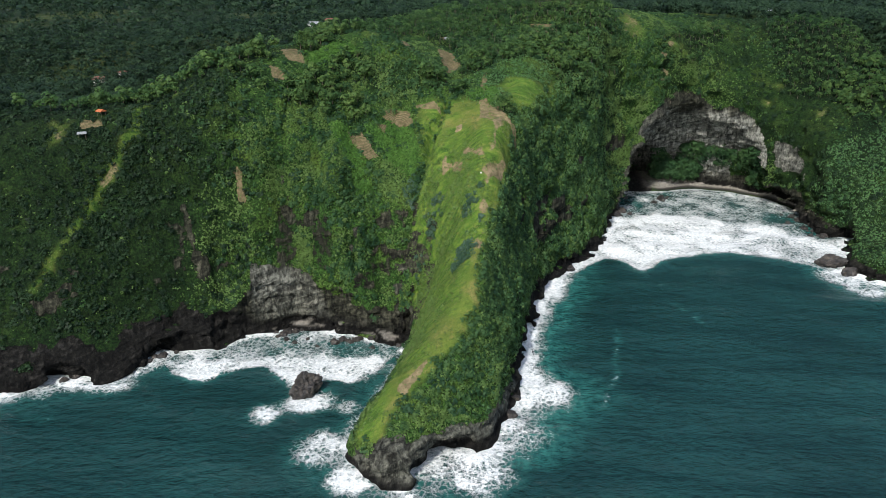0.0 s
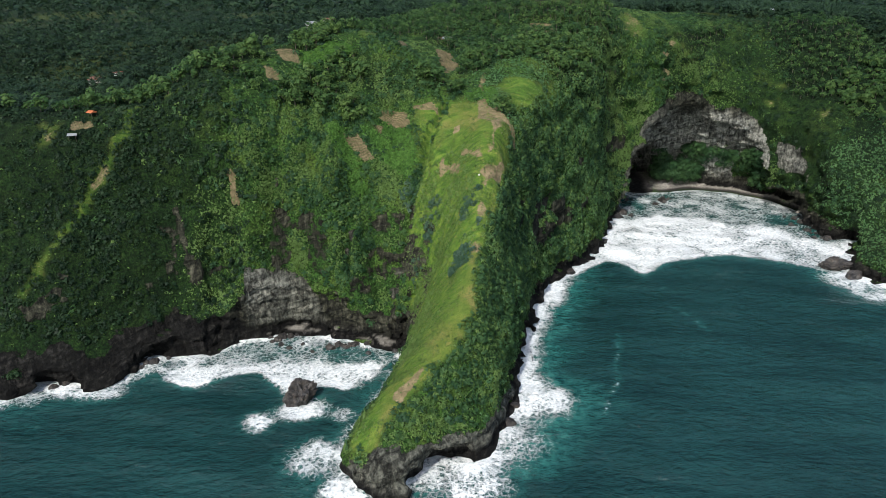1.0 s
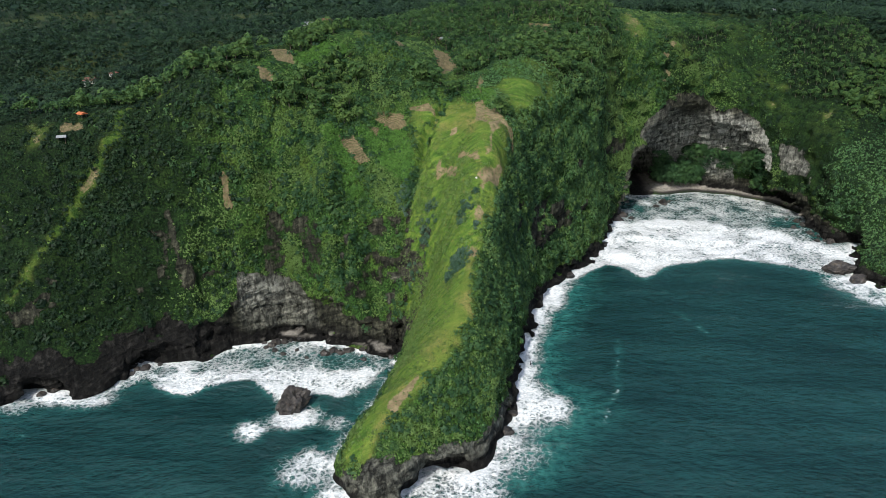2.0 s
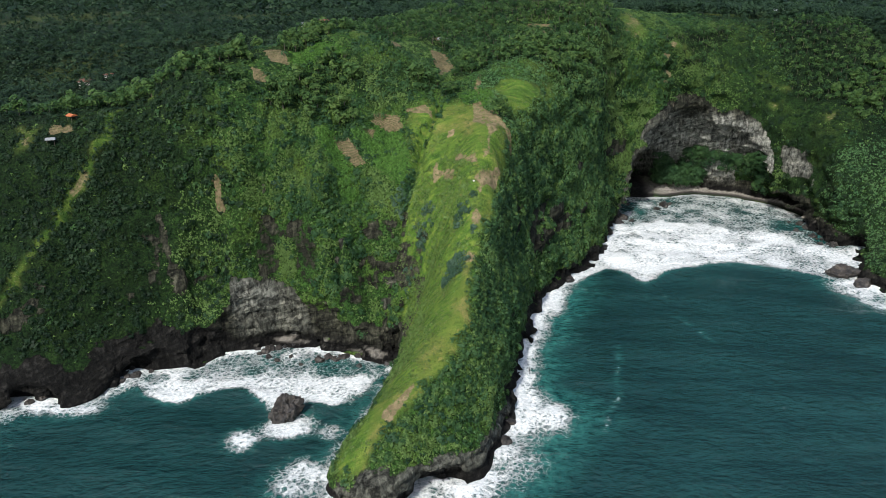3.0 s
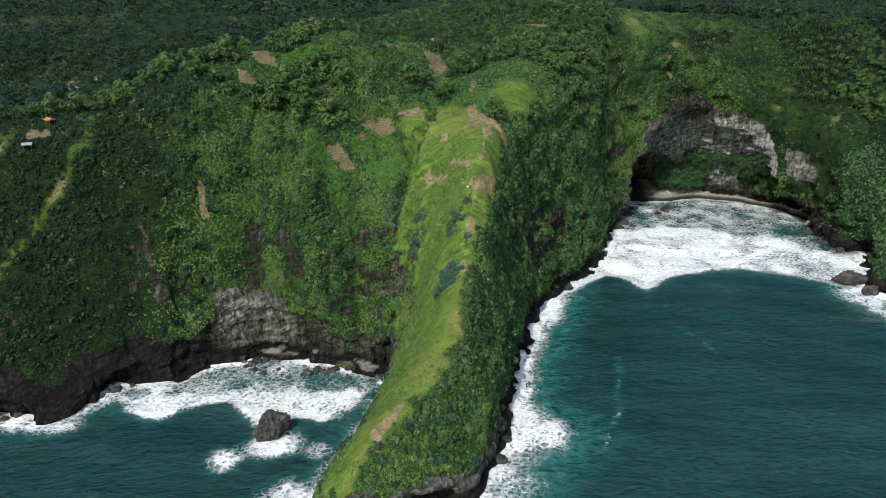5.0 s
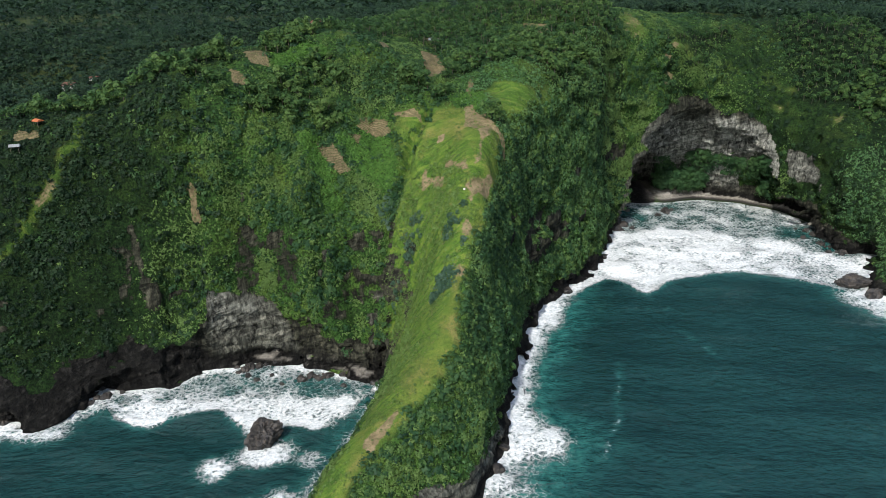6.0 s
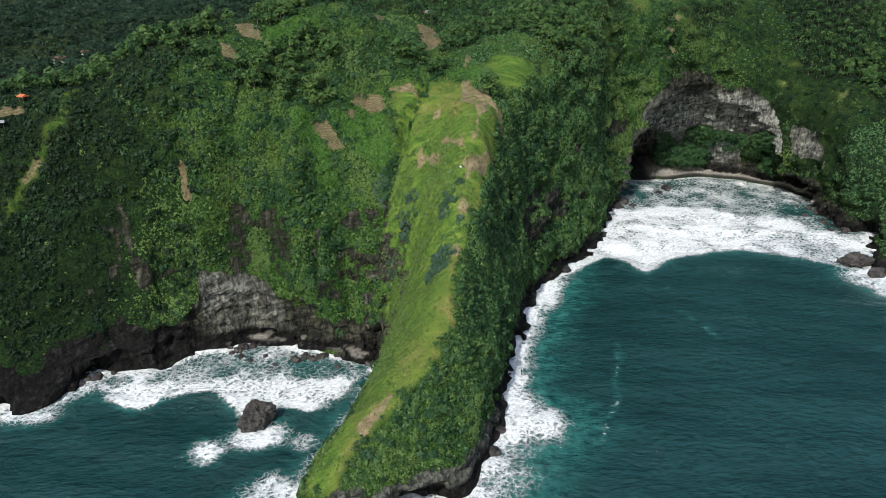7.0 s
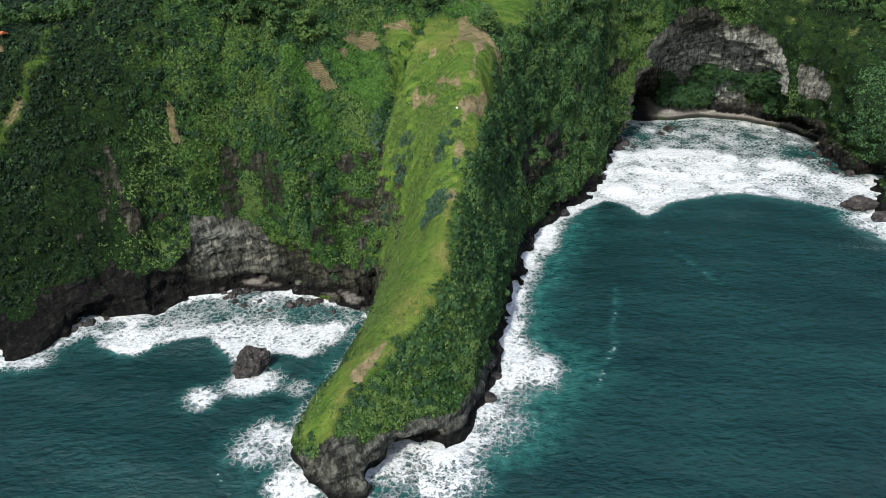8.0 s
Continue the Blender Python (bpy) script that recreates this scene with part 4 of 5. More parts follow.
def plant_slopes():
    rng = np.random.RandomState(3)
    x, y, z = G_POINTS.T
    up = G_NORMALS[:, 2]
    bare = np.clip(smooth(0.22, 0.52, G_TAGS["rock"]) + G_TAGS["sand"] + G_TAGS["soil"] + G_TAGS["grass"], 0, 1)
    seen = np.minimum(smooth(0.25, -0.25, G_NORMALS[:, 1]) + smooth(0.3, 0.8, up), 1)
    base = (1 - bare) * smooth(5, 9, z) * seen * (up > -0.25)
    thin = smooth(0.34, 0.58, value_noise(x, y, 0.6 * z, 9, 45.0) + 0.25 * fbm(x, y, z, 3.5, 2, 46.0))
    base_low = (base + 0.35 * G_TAGS["grass"] * G_TAGS["fresh"] * (1 - G_TAGS["soil"]) * (z > 8)) * (0.12 + 0.88 * thin)
    stand = value_noise(x, y, z, 24, 41.0) + 0.4 * fbm(x, y, z, 8, 2, 43.0)
    east = smooth(10, 24, x) * smooth(430, 420, y)
    # outer slopes, planted with leaves that carry cloud shade in their colour
    shaded_side = np.maximum(smooth(-58, -106, x + 8 * value_noise(x, y, z, 14, 47.0)), smooth(140, 205, x + 30 * (value_noise(x, y, z, 24, 49.0) - 0.5)) * (1 - 0.35 * smooth(0.48, 0.62, value_noise(x, y, z, 20, 53.0))))
    crop = G_TAGS["crop"]
    shrubby = smooth(4, 1, off_line(x, y, GULLY)) + 0.45 * smooth(54, 72, z) * smooth(-14, -30, x) * (1 - crop) + (1 - crop) * smooth(0.42, 0.66, stand) - 0.25 * east
    brow = smooth(9, 2, off_line(x, y, [(-14, 190), (-8, 196), (1, 205), (11, 215), (17, 228), (20, 249), (23, 265), (27, 277), (32, 303), (37, 314), (46, 331), (59, 352), (74, 376), (90, 398), (102, 414)])) * (1 - bare) * (z > 5)
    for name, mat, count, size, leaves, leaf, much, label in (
            ("creeper", CREEPER, 47000, 0.58, 11, 0.42, (base_low * (1 - 0.985 * shaded_side) * (1 - 0.85 * east)) * (1 - crop) * (0.35 + smooth(0.9, 0.6, up)) * (1.1 - 0.85 * shrubby).clip(0.06), "bright green creepers and low plants on the cliffs"),
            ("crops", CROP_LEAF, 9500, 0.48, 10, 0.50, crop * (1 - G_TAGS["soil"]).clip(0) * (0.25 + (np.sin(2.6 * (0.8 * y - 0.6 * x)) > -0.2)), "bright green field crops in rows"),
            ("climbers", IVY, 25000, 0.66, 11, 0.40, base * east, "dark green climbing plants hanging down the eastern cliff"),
            ("scrub", SCRUB, 12500, 1.35, 23, 0.30, base * (1 - shaded_side) * (0.12 + shrubby).clip(0.05), "dark green leafy scrub on the slopes"),
            ("thicket", SHADE_LEAF, 12500, 1.35, 22, 0.30, base * shaded_side * (0.4 + smooth(0.3, 0.6, stand)) * (1 - 0.55 * smooth(140, 180, x)), "thicket of shrubs and small trees, cloud shade put into the leaf colour"),
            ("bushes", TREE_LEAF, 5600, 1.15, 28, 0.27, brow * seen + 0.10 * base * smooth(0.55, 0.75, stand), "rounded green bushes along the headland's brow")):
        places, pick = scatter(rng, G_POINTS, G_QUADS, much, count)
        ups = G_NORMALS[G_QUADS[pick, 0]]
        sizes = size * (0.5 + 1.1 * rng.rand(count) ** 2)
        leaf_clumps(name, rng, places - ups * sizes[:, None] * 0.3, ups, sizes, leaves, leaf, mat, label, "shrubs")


plant_slopes()


def plant_grass():
    """Tufts on the headland's grass, and the grey-green bushes that stand in it."""
    rng = np.random.RandomState(13)
    x, y, z = G_POINTS.T
    much = G_TAGS["grass"] * (1 - 0.9 * G_TAGS["soil"]) * (0.25 + smooth(0.4, 0.7, value_noise(x, y, z, 6, 61.0))) * (z > 6)
    places, pick = scatter(rng, G_POINTS, G_QUADS, much, 9000)
    ups = G_NORMALS[G_QUADS[pick, 0]]
    leaf_clumps("grass_tufts", rng, places, ups, 0.12 + 0.26 * rng.rand(9000) ** 3, 8, 0.7, GRASS_LEAF, "tufts of grass on the headland", "grass")
    for cx, cy, wide, count in ((7.7, 256, 4.0, 96), (10.5, 272, 2.4, 30), (14.2, 265, 1.1, 6), (-9, 281, 1.7, 14), (-3.2, 287, 3.2, 44), (-13, 296, 2.6, 26), (14.5, 277, 1.0, 5)):
        near = smooth(wide * 1.3, wide * 0.7, np.hypot(x - cx, (y - cy) * 0.7)) * (z > 8) + 1e-9
        places, pick = scatter(rng, G_POINTS, G_QUADS, near, count)
        ups = G_NORMALS[G_QUADS[pick, 0]]
        leaf_clumps("bush", rng, places, ups, 0.7 + 0.5 * rng.rand(count), 48, 0.26, GREY_LEAF, "grey-green bush on the grassy ridge", "bush")


plant_grass()


def palms(rng, tops, spans):
    """Palm crowns: eleven drooping fronds round each top, each bent once."""
    n, fronds = len(tops), 11
    turn = np.arange(fronds) * math.tau / fronds + rng.rand(n, fronds) * 0.5
    rise = rng.uniform(-0.1, 0.75, (n, fronds, 1))
    flat = np.stack([np.cos(turn), np.sin(turn), 0 * turn], -1)
    across = np.stack([-np.sin(turn), np.cos(turn), 0 * turn], -1) * spans[:, None, None] * 0.13
    root = np.repeat(tops[:, None], fronds, 1)
    bend = root + (flat * 0.55 + rise * (0, 0, 0.6)) * spans[:, None, None]
    end = root + (flat + (rise - 0.45) * (0, 0, 0.8)) * spans[:, None, None]
    corners = np.stack([root, bend + across, end, bend - across], 2)
    mesh = mesh_of("palms", corners.reshape(-1, 3), np.arange(n * fronds * 4).reshape(-1, 4), False)
    give(mesh, "tint", np.repeat(rng.rand(n), fronds * 4))
    mesh.materials.append(WOODS)
    return tagged(new("palms", mesh), "coconut palm crowns standing above the dark woods", "palms", kind="stuff")


def plant_far_woods():
    rng = np.random.RandomState(5)
    far, sheet = FAR_LAND
    x, y, z = far.T
    near_path = (0.12 + smooth(900, 500, y)) * (y < 1500) * (np.abs(x) < 0.68 * y + 40) * (z > 10)
    count = 19000
    places, pick = scatter(rng, far, sheet, near_path, count)
    sizes = (1.9 + 2.7 * rng.rand(count)) * smooth(300, 800, places[:, 1]).clip(0.75, 1)
    ups = np.tile([0, 0, 1.0], (count, 1))
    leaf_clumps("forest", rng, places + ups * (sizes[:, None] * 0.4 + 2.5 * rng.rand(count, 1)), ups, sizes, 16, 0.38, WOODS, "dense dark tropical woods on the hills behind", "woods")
    count = 5200
    places, pick = scatter(rng, far, sheet, near_path * smooth(0.35, 0.6, value_noise(x, y, z, 90, 71.0)), count)
    palms(rng, places + (0, 0, 6.0) + rng.rand(count, 1) * (0, 0, 5.0), 3.2 + 1.6 * rng.rand(count))
    count = 3600
    places, pick = scatter(rng, far, sheet, smooth(900, 1200, y) * smooth(4200, 1500, y) ** 2 * (np.abs(x) < 0.7 * y) * (z > 10), count)
    sizes = 8 + 8 * rng.rand(count)
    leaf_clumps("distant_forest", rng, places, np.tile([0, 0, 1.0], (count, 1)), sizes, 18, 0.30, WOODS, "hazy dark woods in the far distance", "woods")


plant_far_woods()


# ---- trees ----
BARK, _tree, _shader = material("bark")
_nodes = Nodes(_tree)
_nodes.link(_nodes.ramp(_nodes.noise(0.3, 4), (0.3, (0.05, 0.04, 0.03)), (0.7, (0.13, 0.11, 0.085))), _shader.inputs["Base Color"])


def part(name, mesh, mat, parent, label=""):
    """A mesh object of one material as a part of a thing."""
    if mat and not mesh.materials:
        mesh.materials.append(mat)
    ob = new(name, mesh)
    ob.parent = parent
    return tagged(ob, label)


def limb(bm, a, b, r0, r1, sides=5):
    """A tapered limb from a to b."""
    a, b = Vector(a), Vector(b)
    turn = (b - a).to_track_quat("Z", "Y").to_matrix()
    rings = []
    for c, r in ((a, r0), (b, r1)):
        rings.append([bm.verts.new(c + turn @ Vector((r * math.cos(k * math.tau / sides), r * math.sin(k * math.tau / sides), 0))) for k in range(sides)])
    for k in range(sides):
        bm.faces.new((rings[0][k], rings[0][k - 1], rings[1][k - 1], rings[1][k]))


def tree_thing(seed, height, spread, clumps, leaf=TREE_LEAF, leaves=46, size=0.30):
    """A broadleaf tree: a trunk with limbs, and a crown of leaf clumps."""
    rng = np.random.RandomState(seed)
    thing = new("tree")
    bm = bmesh.new()
    fork = Vector((rng.normal() * 0.15, rng.normal() * 0.15, height * 0.45))
    limb(bm, (0, 0, -0.6), fork, 0.17, 0.12)
    centres = []
    for k in range(clumps):
        turn = k * 2.4 + rng.rand()
        out = spread * (0.25 + 0.75 * rng.rand())
        tip = Vector((out * math.cos(turn), out * math.sin(turn), height * (0.40 + 0.46 * rng.rand()) - 0.10 * out))
        limb(bm, fork, tip, 0.08, 0.03, 4)
        centres.append(tip)
    wood = bpy.data.meshes.new("trunk")
    bm.to_mesh(wood)
    bm.free()
    part("trunk", wood, BARK, thing)
    centres = np.array([tuple(c) for c in centres])
    crown = clump_mesh("crown", rng, centres, np.tile([0, 0, 1.0], (clumps, 1)), spread * (0.52 + 0.24 * rng.rand(clumps)), leaves, size, small=True)
    part("crown", crown, leaf, thing)
    return tagged(thing, "small leafy green tree on the hillside", "tree", "trees on the hill")


def ground_at(x, y, from_height=200.0):
    """The height of the ground under a place."""
    hit, place, *_ = GROUND.ray_cast((x, y, from_height), (0, 0, -1))
    return place.z if hit else 0.0


def tree_spots(rng):
    """Places for trees in the groves and hedges, at least 3 m apart, the nearest rows first."""
    tries = 16000
    x, y = rng.uniform(-184, 272, tries), rng.uniform(312, 530, tries)
    fields = sum(patch_mask(x, y, ring, 1.5) for kind in [*FIELDS.values(), TERRACED] for ring in kind)
    slope = within(x, y, [(-112, 312), (-60, 322), (-20, 334), (-34, 312), (-70, 300), (-100, 302)]) * (rng.rand(tries) < 0.35)
    good = (fields < 0.2) & ((wooded(x, y) > 0) | slope) & (value_noise(x, y, 0 * x, 14, 51.0) + 0.3 * value_noise(x, y, 0 * x, 5, 52.0) > 0.46 - 0.14 * smooth(0, 50, x))
    spots, taken = [], {}
    for px, py in zip(x[good], y[good]):
        i, j = int(px // 3.4), int(py // 3.4)
        if any((i + a, j + b) in taken and math.dist(taken[i + a, j + b], (px, py)) < 3.4 for a in (-1, 0, 1) for b in (-1, 0, 1)):
            continue
        taken[i, j] = (px, py)
        spots.append((float(px), float(py)))
    return sorted(spots, key=lambda p: p[1] - 0.35 * abs(p[0]))


def plant_trees():
    rng = np.random.RandomState(9)
    kinds = [tree_thing(k, h, r, c) for k, h, r, c in ((1, 6.5, 2.3, 9), (2, 5.2, 2.0, 8), (3, 7.5, 2.6, 10), (4, 4.6, 1.9, 7))]
    spots = [(x, y, z) for x, y in tree_spots(rng) for z in [ground_at(x, y)] if z > 62]
    for k, (x, y, z) in enumerate(spots[:300]):
        m = Matrix.Translation((x, y, z - 0.8)) @ pose(0, 0, 0, 0, 0, rng.uniform(0, 360)) @ Matrix.Scale(rng.uniform(0.75, 1.2), 4)
        if k < len(kinds):
            kinds[k].matrix_basis = m
        else:
            copied = copy_thing(kinds[k % len(kinds)], m)
            copied.scale = m.to_scale()
    # the rows behind, as one wood: slim trunks under crowns of five clumps
    rest = np.array(spots[300:])
    n, bunches = len(rest), 5
    high = rng.uniform(3.8, 6.6, n)
    turn, out = rng.rand(n, bunches) * math.tau, 1.5 * rng.rand(n, bunches) ** 0.5
    crown = rest[:, None] + np.stack([out * np.cos(turn), out * np.sin(turn), high[:, None] * (0.62 + 0.38 * rng.rand(n, bunches)) - 0.4 * out], -1)
    crown = crown.reshape(-1, 3)
    leaf_clumps("grove", rng, crown, np.tile([0, 0, 1.0], (len(crown), 1)), 1.0 + 0.6 * rng.rand(len(crown)), 26, 0.30, TREE_LEAF, "rows of slender green trees on the plateau", "trees")
    bm = bmesh.new()
    for (x, y, z), h in zip(rest, high):
        limb(bm, (x, y, z - 0.6), (x, y, z + 0.62 * h), 0.13, 0.07, 4)
    wood = bpy.data.meshes.new("grove_trunks")
    bm.to_mesh(wood)
    bm.free()
    wood.materials.append(BARK)
    tagged(new("grove_trunks", wood), "slender pale trunks of the plateau's trees", "trunks", kind="stuff")


plant_trees()


# ---- rocks in the sea ----
def rock_material():
    mat, tree, shader = material("sea rock")
    n = Nodes(tree)
    colour = n.ramp(n.noise(1.6, 7, 0.65, n.stretch(1, 1, 0.5)), (0.34, (0.004, 0.004, 0.004)), (0.5, (0.016, 0.014, 0.012)), (0.72, (0.062, 0.050, 0.038)))
    n.link(colour, shader.inputs["Base Color"])
    n.link(n.range(n.noise(3, 3), 0.3, 0.7, 0.35, 0.85), shader.inputs["Roughness"])
    n.link(n.bump(n.noise(0.8, 7, 0.7), 0.9, 0.4), shader.inputs["Normal"])
    return mat


ROCK_MAT = rock_material()


def rock_mesh(seed, detail=3, rugged=0.28):
    """A craggy boulder of about 1 m radius, broken along planes."""
    rng = np.random.RandomState(seed)
    bm = bmesh.new()
    bmesh.ops.create_icosphere(bm, subdivisions=detail, radius=1.0)
    planes = [(Vector(rng.normal(size=3)).normalized(), rng.uniform(0.62, 0.92)) for _ in range(9)]
    for v in bm.verts:
        p = v.co.copy()
        for normal, d in planes:
            over = p.dot(normal) - d
            if over > 0:
                p -= normal * over * 0.85
        q = p * 1.7 + Vector((seed * 3.1, seed, 0))
        v.co = p * (1 + rugged * noise.fractal(q, 0.8, 2.1, 5))
    mesh = bpy.data.meshes.new("rock")
    bm.to_mesh(mesh)
    bm.free()
    mesh.materials.append(ROCK_MAT)
    return mesh


ROCKS = [rock_mesh(k, 3) for k in range(4)]


def rock(x, y, z, sx, sy, sz, turn, kind, label, group):
    ob = new("rock", ROCKS[kind])
    ob.matrix_basis = Matrix.Translation((x, y, z)) @ pose(0, 0, 0, 0, 0, turn) @ Matrix.Diagonal((sx, sy, sz, 1))
    return tagged(ob, label, "rock", group)


def place_rocks():
    ROCKS.append(rock_mesh(11, 5, 0.34))
    rock(-51, 235.5, 0.6, 6.8, 5.2, 6.6, 15, 4, "large dark craggy rock standing in white surf", "")
    rock(204, 360, 0.2, 8.5, 5.5, 4.6, -25, 4, "broad dark rock in the surf below the slope", "")
    rock(208, 346, 0.0, 4.5, 4.0, 4.2, 40, 2, "dark rock beside the sea cliff", "")
    near = "dark wet boulder at the water's edge"
    rng = np.random.RandomState(21)
    for x, y, size in ((109, 439, 4.2), (114, 446, 3.4), (112, 453, 3.6), (118, 441, 2.0), (146, 471, 3.6), (139, 464, 2.4), (150, 474, 2.0), (116, 468, 2.0), (123, 473, 1.6)):
        rock(x, y, 0.4, size, size * 0.8, size * 0.8, rng.uniform(0, 360), int(rng.randint(4)), near, "boulders in the bay")
    for k in range(34):
        s = rng.rand()
        x, y = (-76 + 24 * s, 280 + 7 * s) if k < 14 else (-46 + 30 * s, 279 - 5 * s)
        size = 0.7 + 1.5 * rng.rand() ** 2
        rock(x + rng.normal() * 2.5, y - 2 + rng.normal() * 2.5, 0.5, size, size, size * 0.75, rng.uniform(0, 360), int(rng.randint(4)), near, "boulders in the cove")
    for x, y, size in ((-62, 273, 1.3), (-57, 276, 1.1), (-45, 273, 2.0), (-70, 278, 1.2), (-52, 270, 0.9), (-66, 282, 1.0)):
        rock(x, y, 0.3, size, size, size * 0.9, rng.uniform(0, 360), int(rng.randint(4)), near, "boulders in the cove")
    for k in range(26):
        s = rng.rand()
        x, y = (220 + 4 * s, 440 - 42 * s)
        size = 0.8 + 1.6 * rng.rand() ** 2
        rock(x - 3 + rng.normal() * 3.5, y + rng.normal() * 2, 0.4, size, size, size * 0.75, rng.uniform(0, 360), int(rng.randint(4)), near, "boulders in the bay")
    for a, b in zip(HEADLAND_EAST[5:], HEADLAND_EAST[6:-1]):
        for k in range(1):
            s = rng.rand()
            size = 1.2 + 1.8 * rng.rand()
            rock(a[0] + (b[0] - a[0]) * s + 1.5, a[1] + (b[1] - a[1]) * s, 0.0, size * 1.3, size, size * 0.7, rng.uniform(0, 360), int(rng.randint(4)), "dark boulder under the headland's cliff", "boulders under the headland")
    for k in range(16):
        s = rng.rand()
        x, y = -160 + 60 * s, 236 + 34 * s
        size = 0.9 + 1.6 * rng.rand()
        rock(x + rng.normal() * 2, y + rng.normal() * 3, 0.4, size, size, size * 0.8, rng.uniform(0, 360), int(rng.randint(4)), "dark boulder under the western cliff", "boulders under the western cliff")


place_rocks()


def plant_beach():
    """Trees along the top of the beach in the alcove."""
    rng = np.random.RandomState(31)
    # the darker scrub leaf puts the alcove's shade into these crowns' colour
    kinds = [tree_thing(k, h, r, c, SCRUB, 110, 0.19) for k, h, r, c in ((5, 9.5, 4.2, 10), (6, 11.0, 4.6, 11), (7, 8.0, 3.8, 9))]
    line = [(149, 501), (160, 503), (176, 499), (194, 493), (209, 480), (222, 456)]
    made = 0
    while made < 90:
        s = rng.rand() * 5
        i = int(s)
        a, b, f = line[i], line[i + 1], s - i
        x, y = a[0] + (b[0] - a[0]) * f + rng.normal() * 1.5, a[1] + (b[1] - a[1]) * f + rng.uniform(-3, 9)
        z = ground_at(x, y, 24.0)
        if not 2.0 < z < 22:
            continue
        m = Matrix.Translation((x, y, z)) @ pose(0, 0, 0, 0, 0, rng.uniform(0, 360))
        ob = kinds[made] if made < 3 else copy_thing(kinds[made % 3], m)
        ob.matrix_basis = m @ Matrix.Scale(rng.uniform(0.9, 1.35), 4)
        tagged(ob, "green tree on the beach under the rock wall, leaves darkened for its shade", "tree", "trees on the beach")
        made += 1


plant_beach()


# ---- houses far off ----
def plain(name, colour, rough=0.8, size=0.8):
    mat, tree, shader = material(name)
    n = Nodes(tree)
    n.link(n.mix(n.range(n.noise(size, 4), 0.3, 0.7, 0.0, 0.35), colour, tuple(c * 0.5 for c in colour)), shader.inputs["Base Color"])
    shader.inputs["Roughness"].default_value = rough
    return mat


WALL_MAT, TILE_MAT, TARP_MAT, DARK_MAT = plain("white wall", (0.50, 0.49, 0.46)), plain("red roof tiles", (0.15, 0.058, 0.040)), plain("orange tarpaulin", (0.36, 0.10, 0.03)), plain("dark window", (0.03, 0.03, 0.035))
PALE_ROOF = plain("pale metal roof", (0.20, 0.215, 0.22), 0.7)


def box_mesh(name, x0, y0, z0, x1, y1, z1):
    bm = bmesh.new()
    bmesh.ops.create_cube(bm, size=1.0)
    for v in bm.verts:
        v.co = (x0 + (v.co.x + 0.5) * (x1 - x0), y0 + (v.co.y + 0.5) * (y1 - y0), z0 + (v.co.z + 0.5) * (z1 - z0))
    mesh = bpy.data.meshes.new(name)
    bm.to_mesh(mesh)
    bm.free()
    return mesh


def roof_mesh(w, d, z, rise, over=0.7, hip=0.3):
    """A hipped roof with eaves."""
    bm = bmesh.new()
    a, b = w / 2 + over, d / 2 + over
    low = [bm.verts.new(p) for p in ((-a, -b, z), (a, -b, z), (a, b, z), (-a, b, z))]
    under = [bm.verts.new((v.co.x, v.co.y, z - 0.15)) for v in low]
    top = [bm.verts.new((-a + hip * a * 2 * 0.5, 0, z + rise)), bm.verts.new((a - hip * a * 2 * 0.5, 0, z + rise))]
    bm.faces.new((low[0], low[1], top[1], top[0]))
    bm.faces.new((low[2], low[3], top[0], top[1]))
    bm.faces.new((low[1], low[2], top[1]))
    bm.faces.new((low[3], low[0], top[0]))
    for k in range(4):
        bm.faces.new((under[k], under[(k + 1) % 4], low[(k + 1) % 4], low[k]))
    bm.faces.new(under[::-1])
    mesh = bpy.data.meshes.new("roof")
    bm.to_mesh(mesh)
    bm.free()
    return mesh


def house(x, y, w, d, h, turn, roof_mat, label, lift=0.0):
    base = new("house")
    base.matrix_basis = Matrix.Translation((x, y, ground_at(x, y) + lift)) @ pose(0, 0, 0, 0, 0, turn)
    wall = part("wall", box_mesh("wall", -w / 2, -d / 2, -2.5, w / 2, d / 2, h), WALL_MAT, base)
    part("roof", roof_mesh(w, d, h, 0.28 * d), roof_mat, base)
    for k in range(3):
        at = -w / 2 + w * (k + 0.5) / 3
        name = "door" if k == 1 else "window"
        part(name, box_mesh(name, at - 0.5, -d / 2 - 0.06, 0.1 if k == 1 else 1.0, at + 0.5, -d / 2 + 0.1, 2.1), DARK_MAT, wall)
    return tagged(base, label, "house", "houses on the hills")


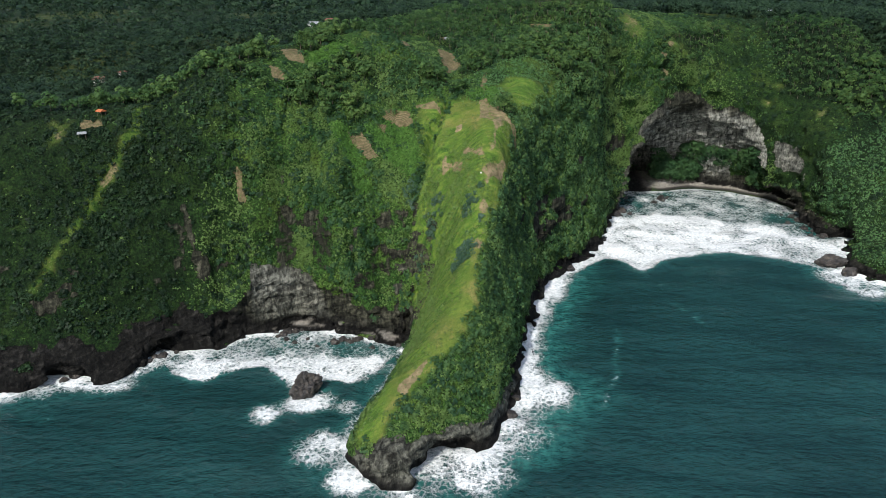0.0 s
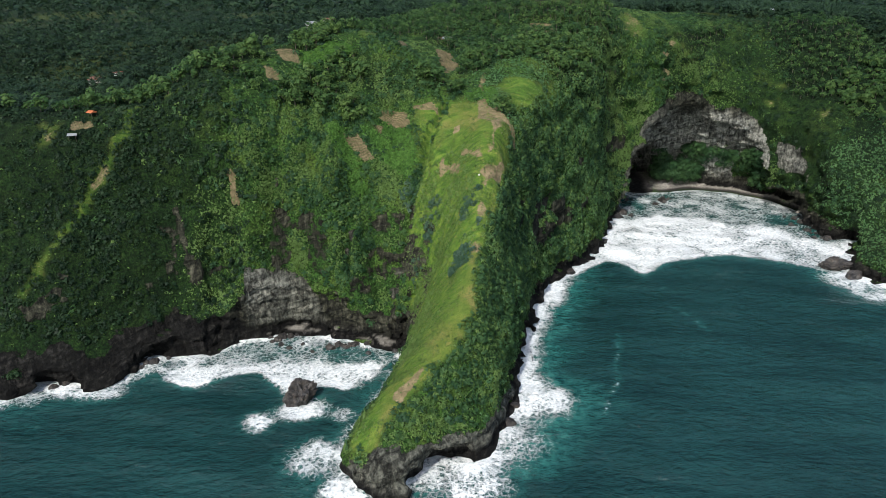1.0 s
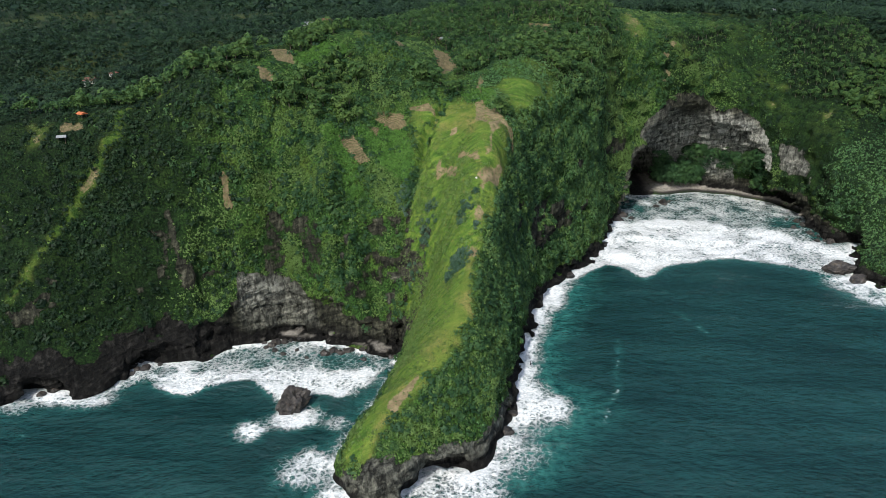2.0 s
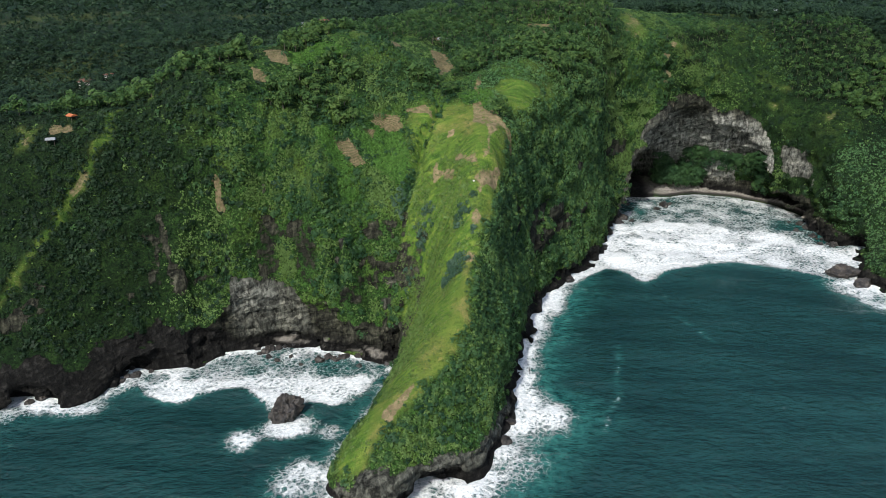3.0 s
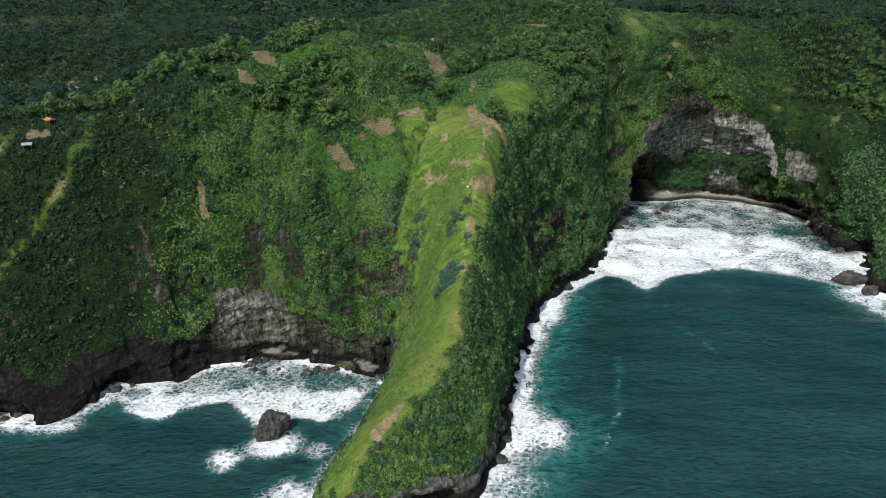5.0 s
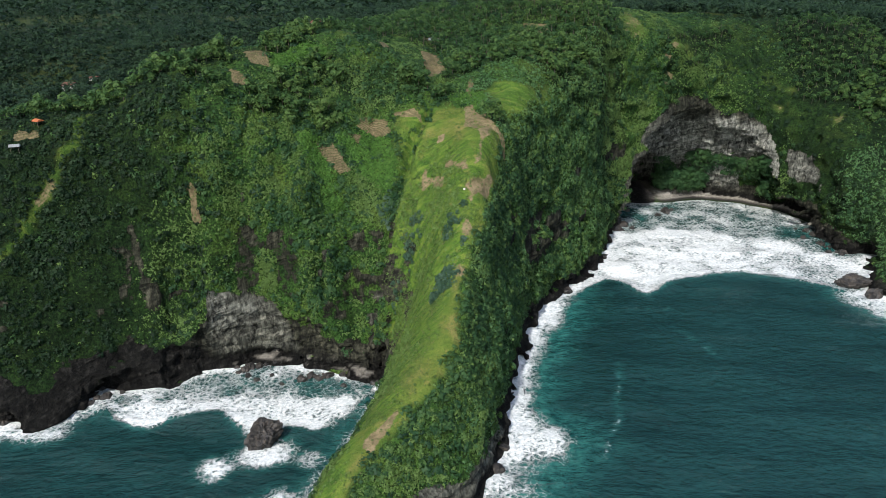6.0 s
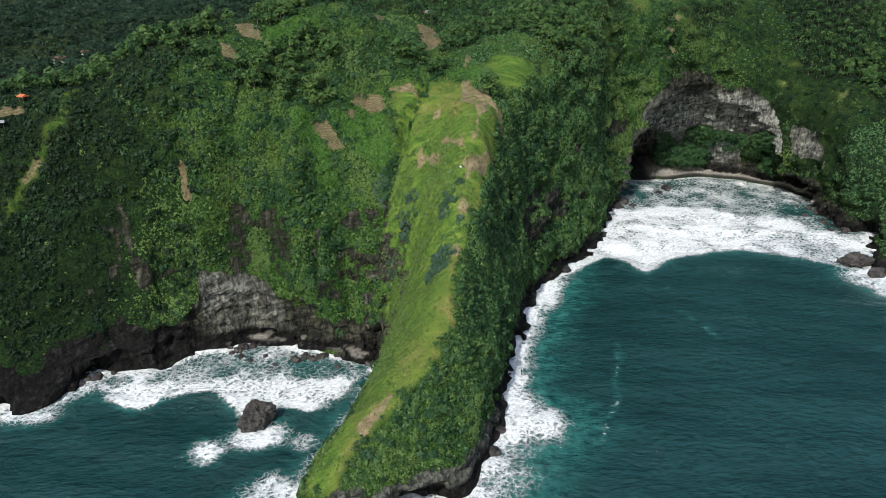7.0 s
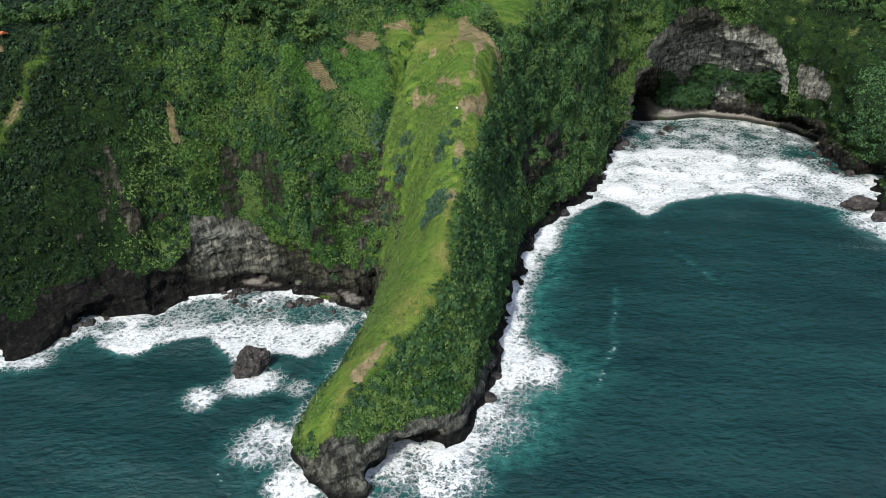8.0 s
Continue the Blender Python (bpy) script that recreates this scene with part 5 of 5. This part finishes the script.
house(-275, 600, 9, 6.5, 3.0, 12, TILE_MAT, "small house with a red tiled roof in the woods", 1.0)
house(-258, 606, 6, 4.5, 2.6, -20, TILE_MAT, "low house with a rusty red roof in the woods", 0.5)
house(-118, 702, 11, 7, 3.4, 8, PALE_ROOF, "white house with a pale roof on the wooded hill", 1.0)
house(-104, 712, 8, 6, 3.2, -15, TILE_MAT, "house with a red tiled roof on the wooded hill", 1.0)
house(-128, 606, 7, 5, 3.0, 20, TILE_MAT, "white house with a bright red roof on the wooded hill", 1.0)
house(303, 600, 6, 5, 3.0, 10, PALE_ROOF, "small white house on the far plateau", 2.0)
house(338, 800, 7, 5, 3.0, -10, PALE_ROOF, "white house on the far plateau", 0.5)
house(352, 815, 6, 5, 3.0, 25, PALE_ROOF, "white house on the far plateau", 0.5)


def shelter(x, y, w, d, h, turn, mat, name, label):
    """An open field shelter: four posts and a pitched sheet."""
    base = new(name)
    base.matrix_basis = Matrix.Translation((x, y, ground_at(x, y))) @ pose(0, 0, 0, 0, 0, turn)
    for sx in (-1, 1):
        for sy in (-1, 1):
            bm = bmesh.new()
            limb(bm, (sx * w * 0.42, sy * d * 0.42, -0.5), (sx * w * 0.42, sy * d * 0.42, h), 0.08, 0.07)
            post = bpy.data.meshes.new("post")
            bm.to_mesh(post)
            bm.free()
            part("post", post, BARK, base)
    part("roof", roof_mesh(w, d, h, 0.3 * d, 0.3, 0.06), mat, base)
    return tagged(base, label, "shelter")


shelter(-144, 291, 3.0, 2.2, 2.0, 20, PALE_ROOF, "field_hut", "small field hut with a pale metal roof")
shelter(-140, 302, 2.8, 2.4, 1.8, -30, TARP_MAT, "field_shelter", "small shelter under an orange tarpaulin")

shelter(3, 404, 4.2, 3.0, 2.2, 15, PALE_ROOF, "field_hut", "small field hut with a pale roof among the trees")
pale_stone = rock(15, 281, ground_at(15, 281) + 0.1, 0.5, 0.42, 0.4, 30, 1, "pale stone lying on the grassy ridge", "")
pale_stone.data = rock_mesh(17, 2)
pale_stone.data.materials.clear()
pale_stone.data.materials.append(WALL_MAT)
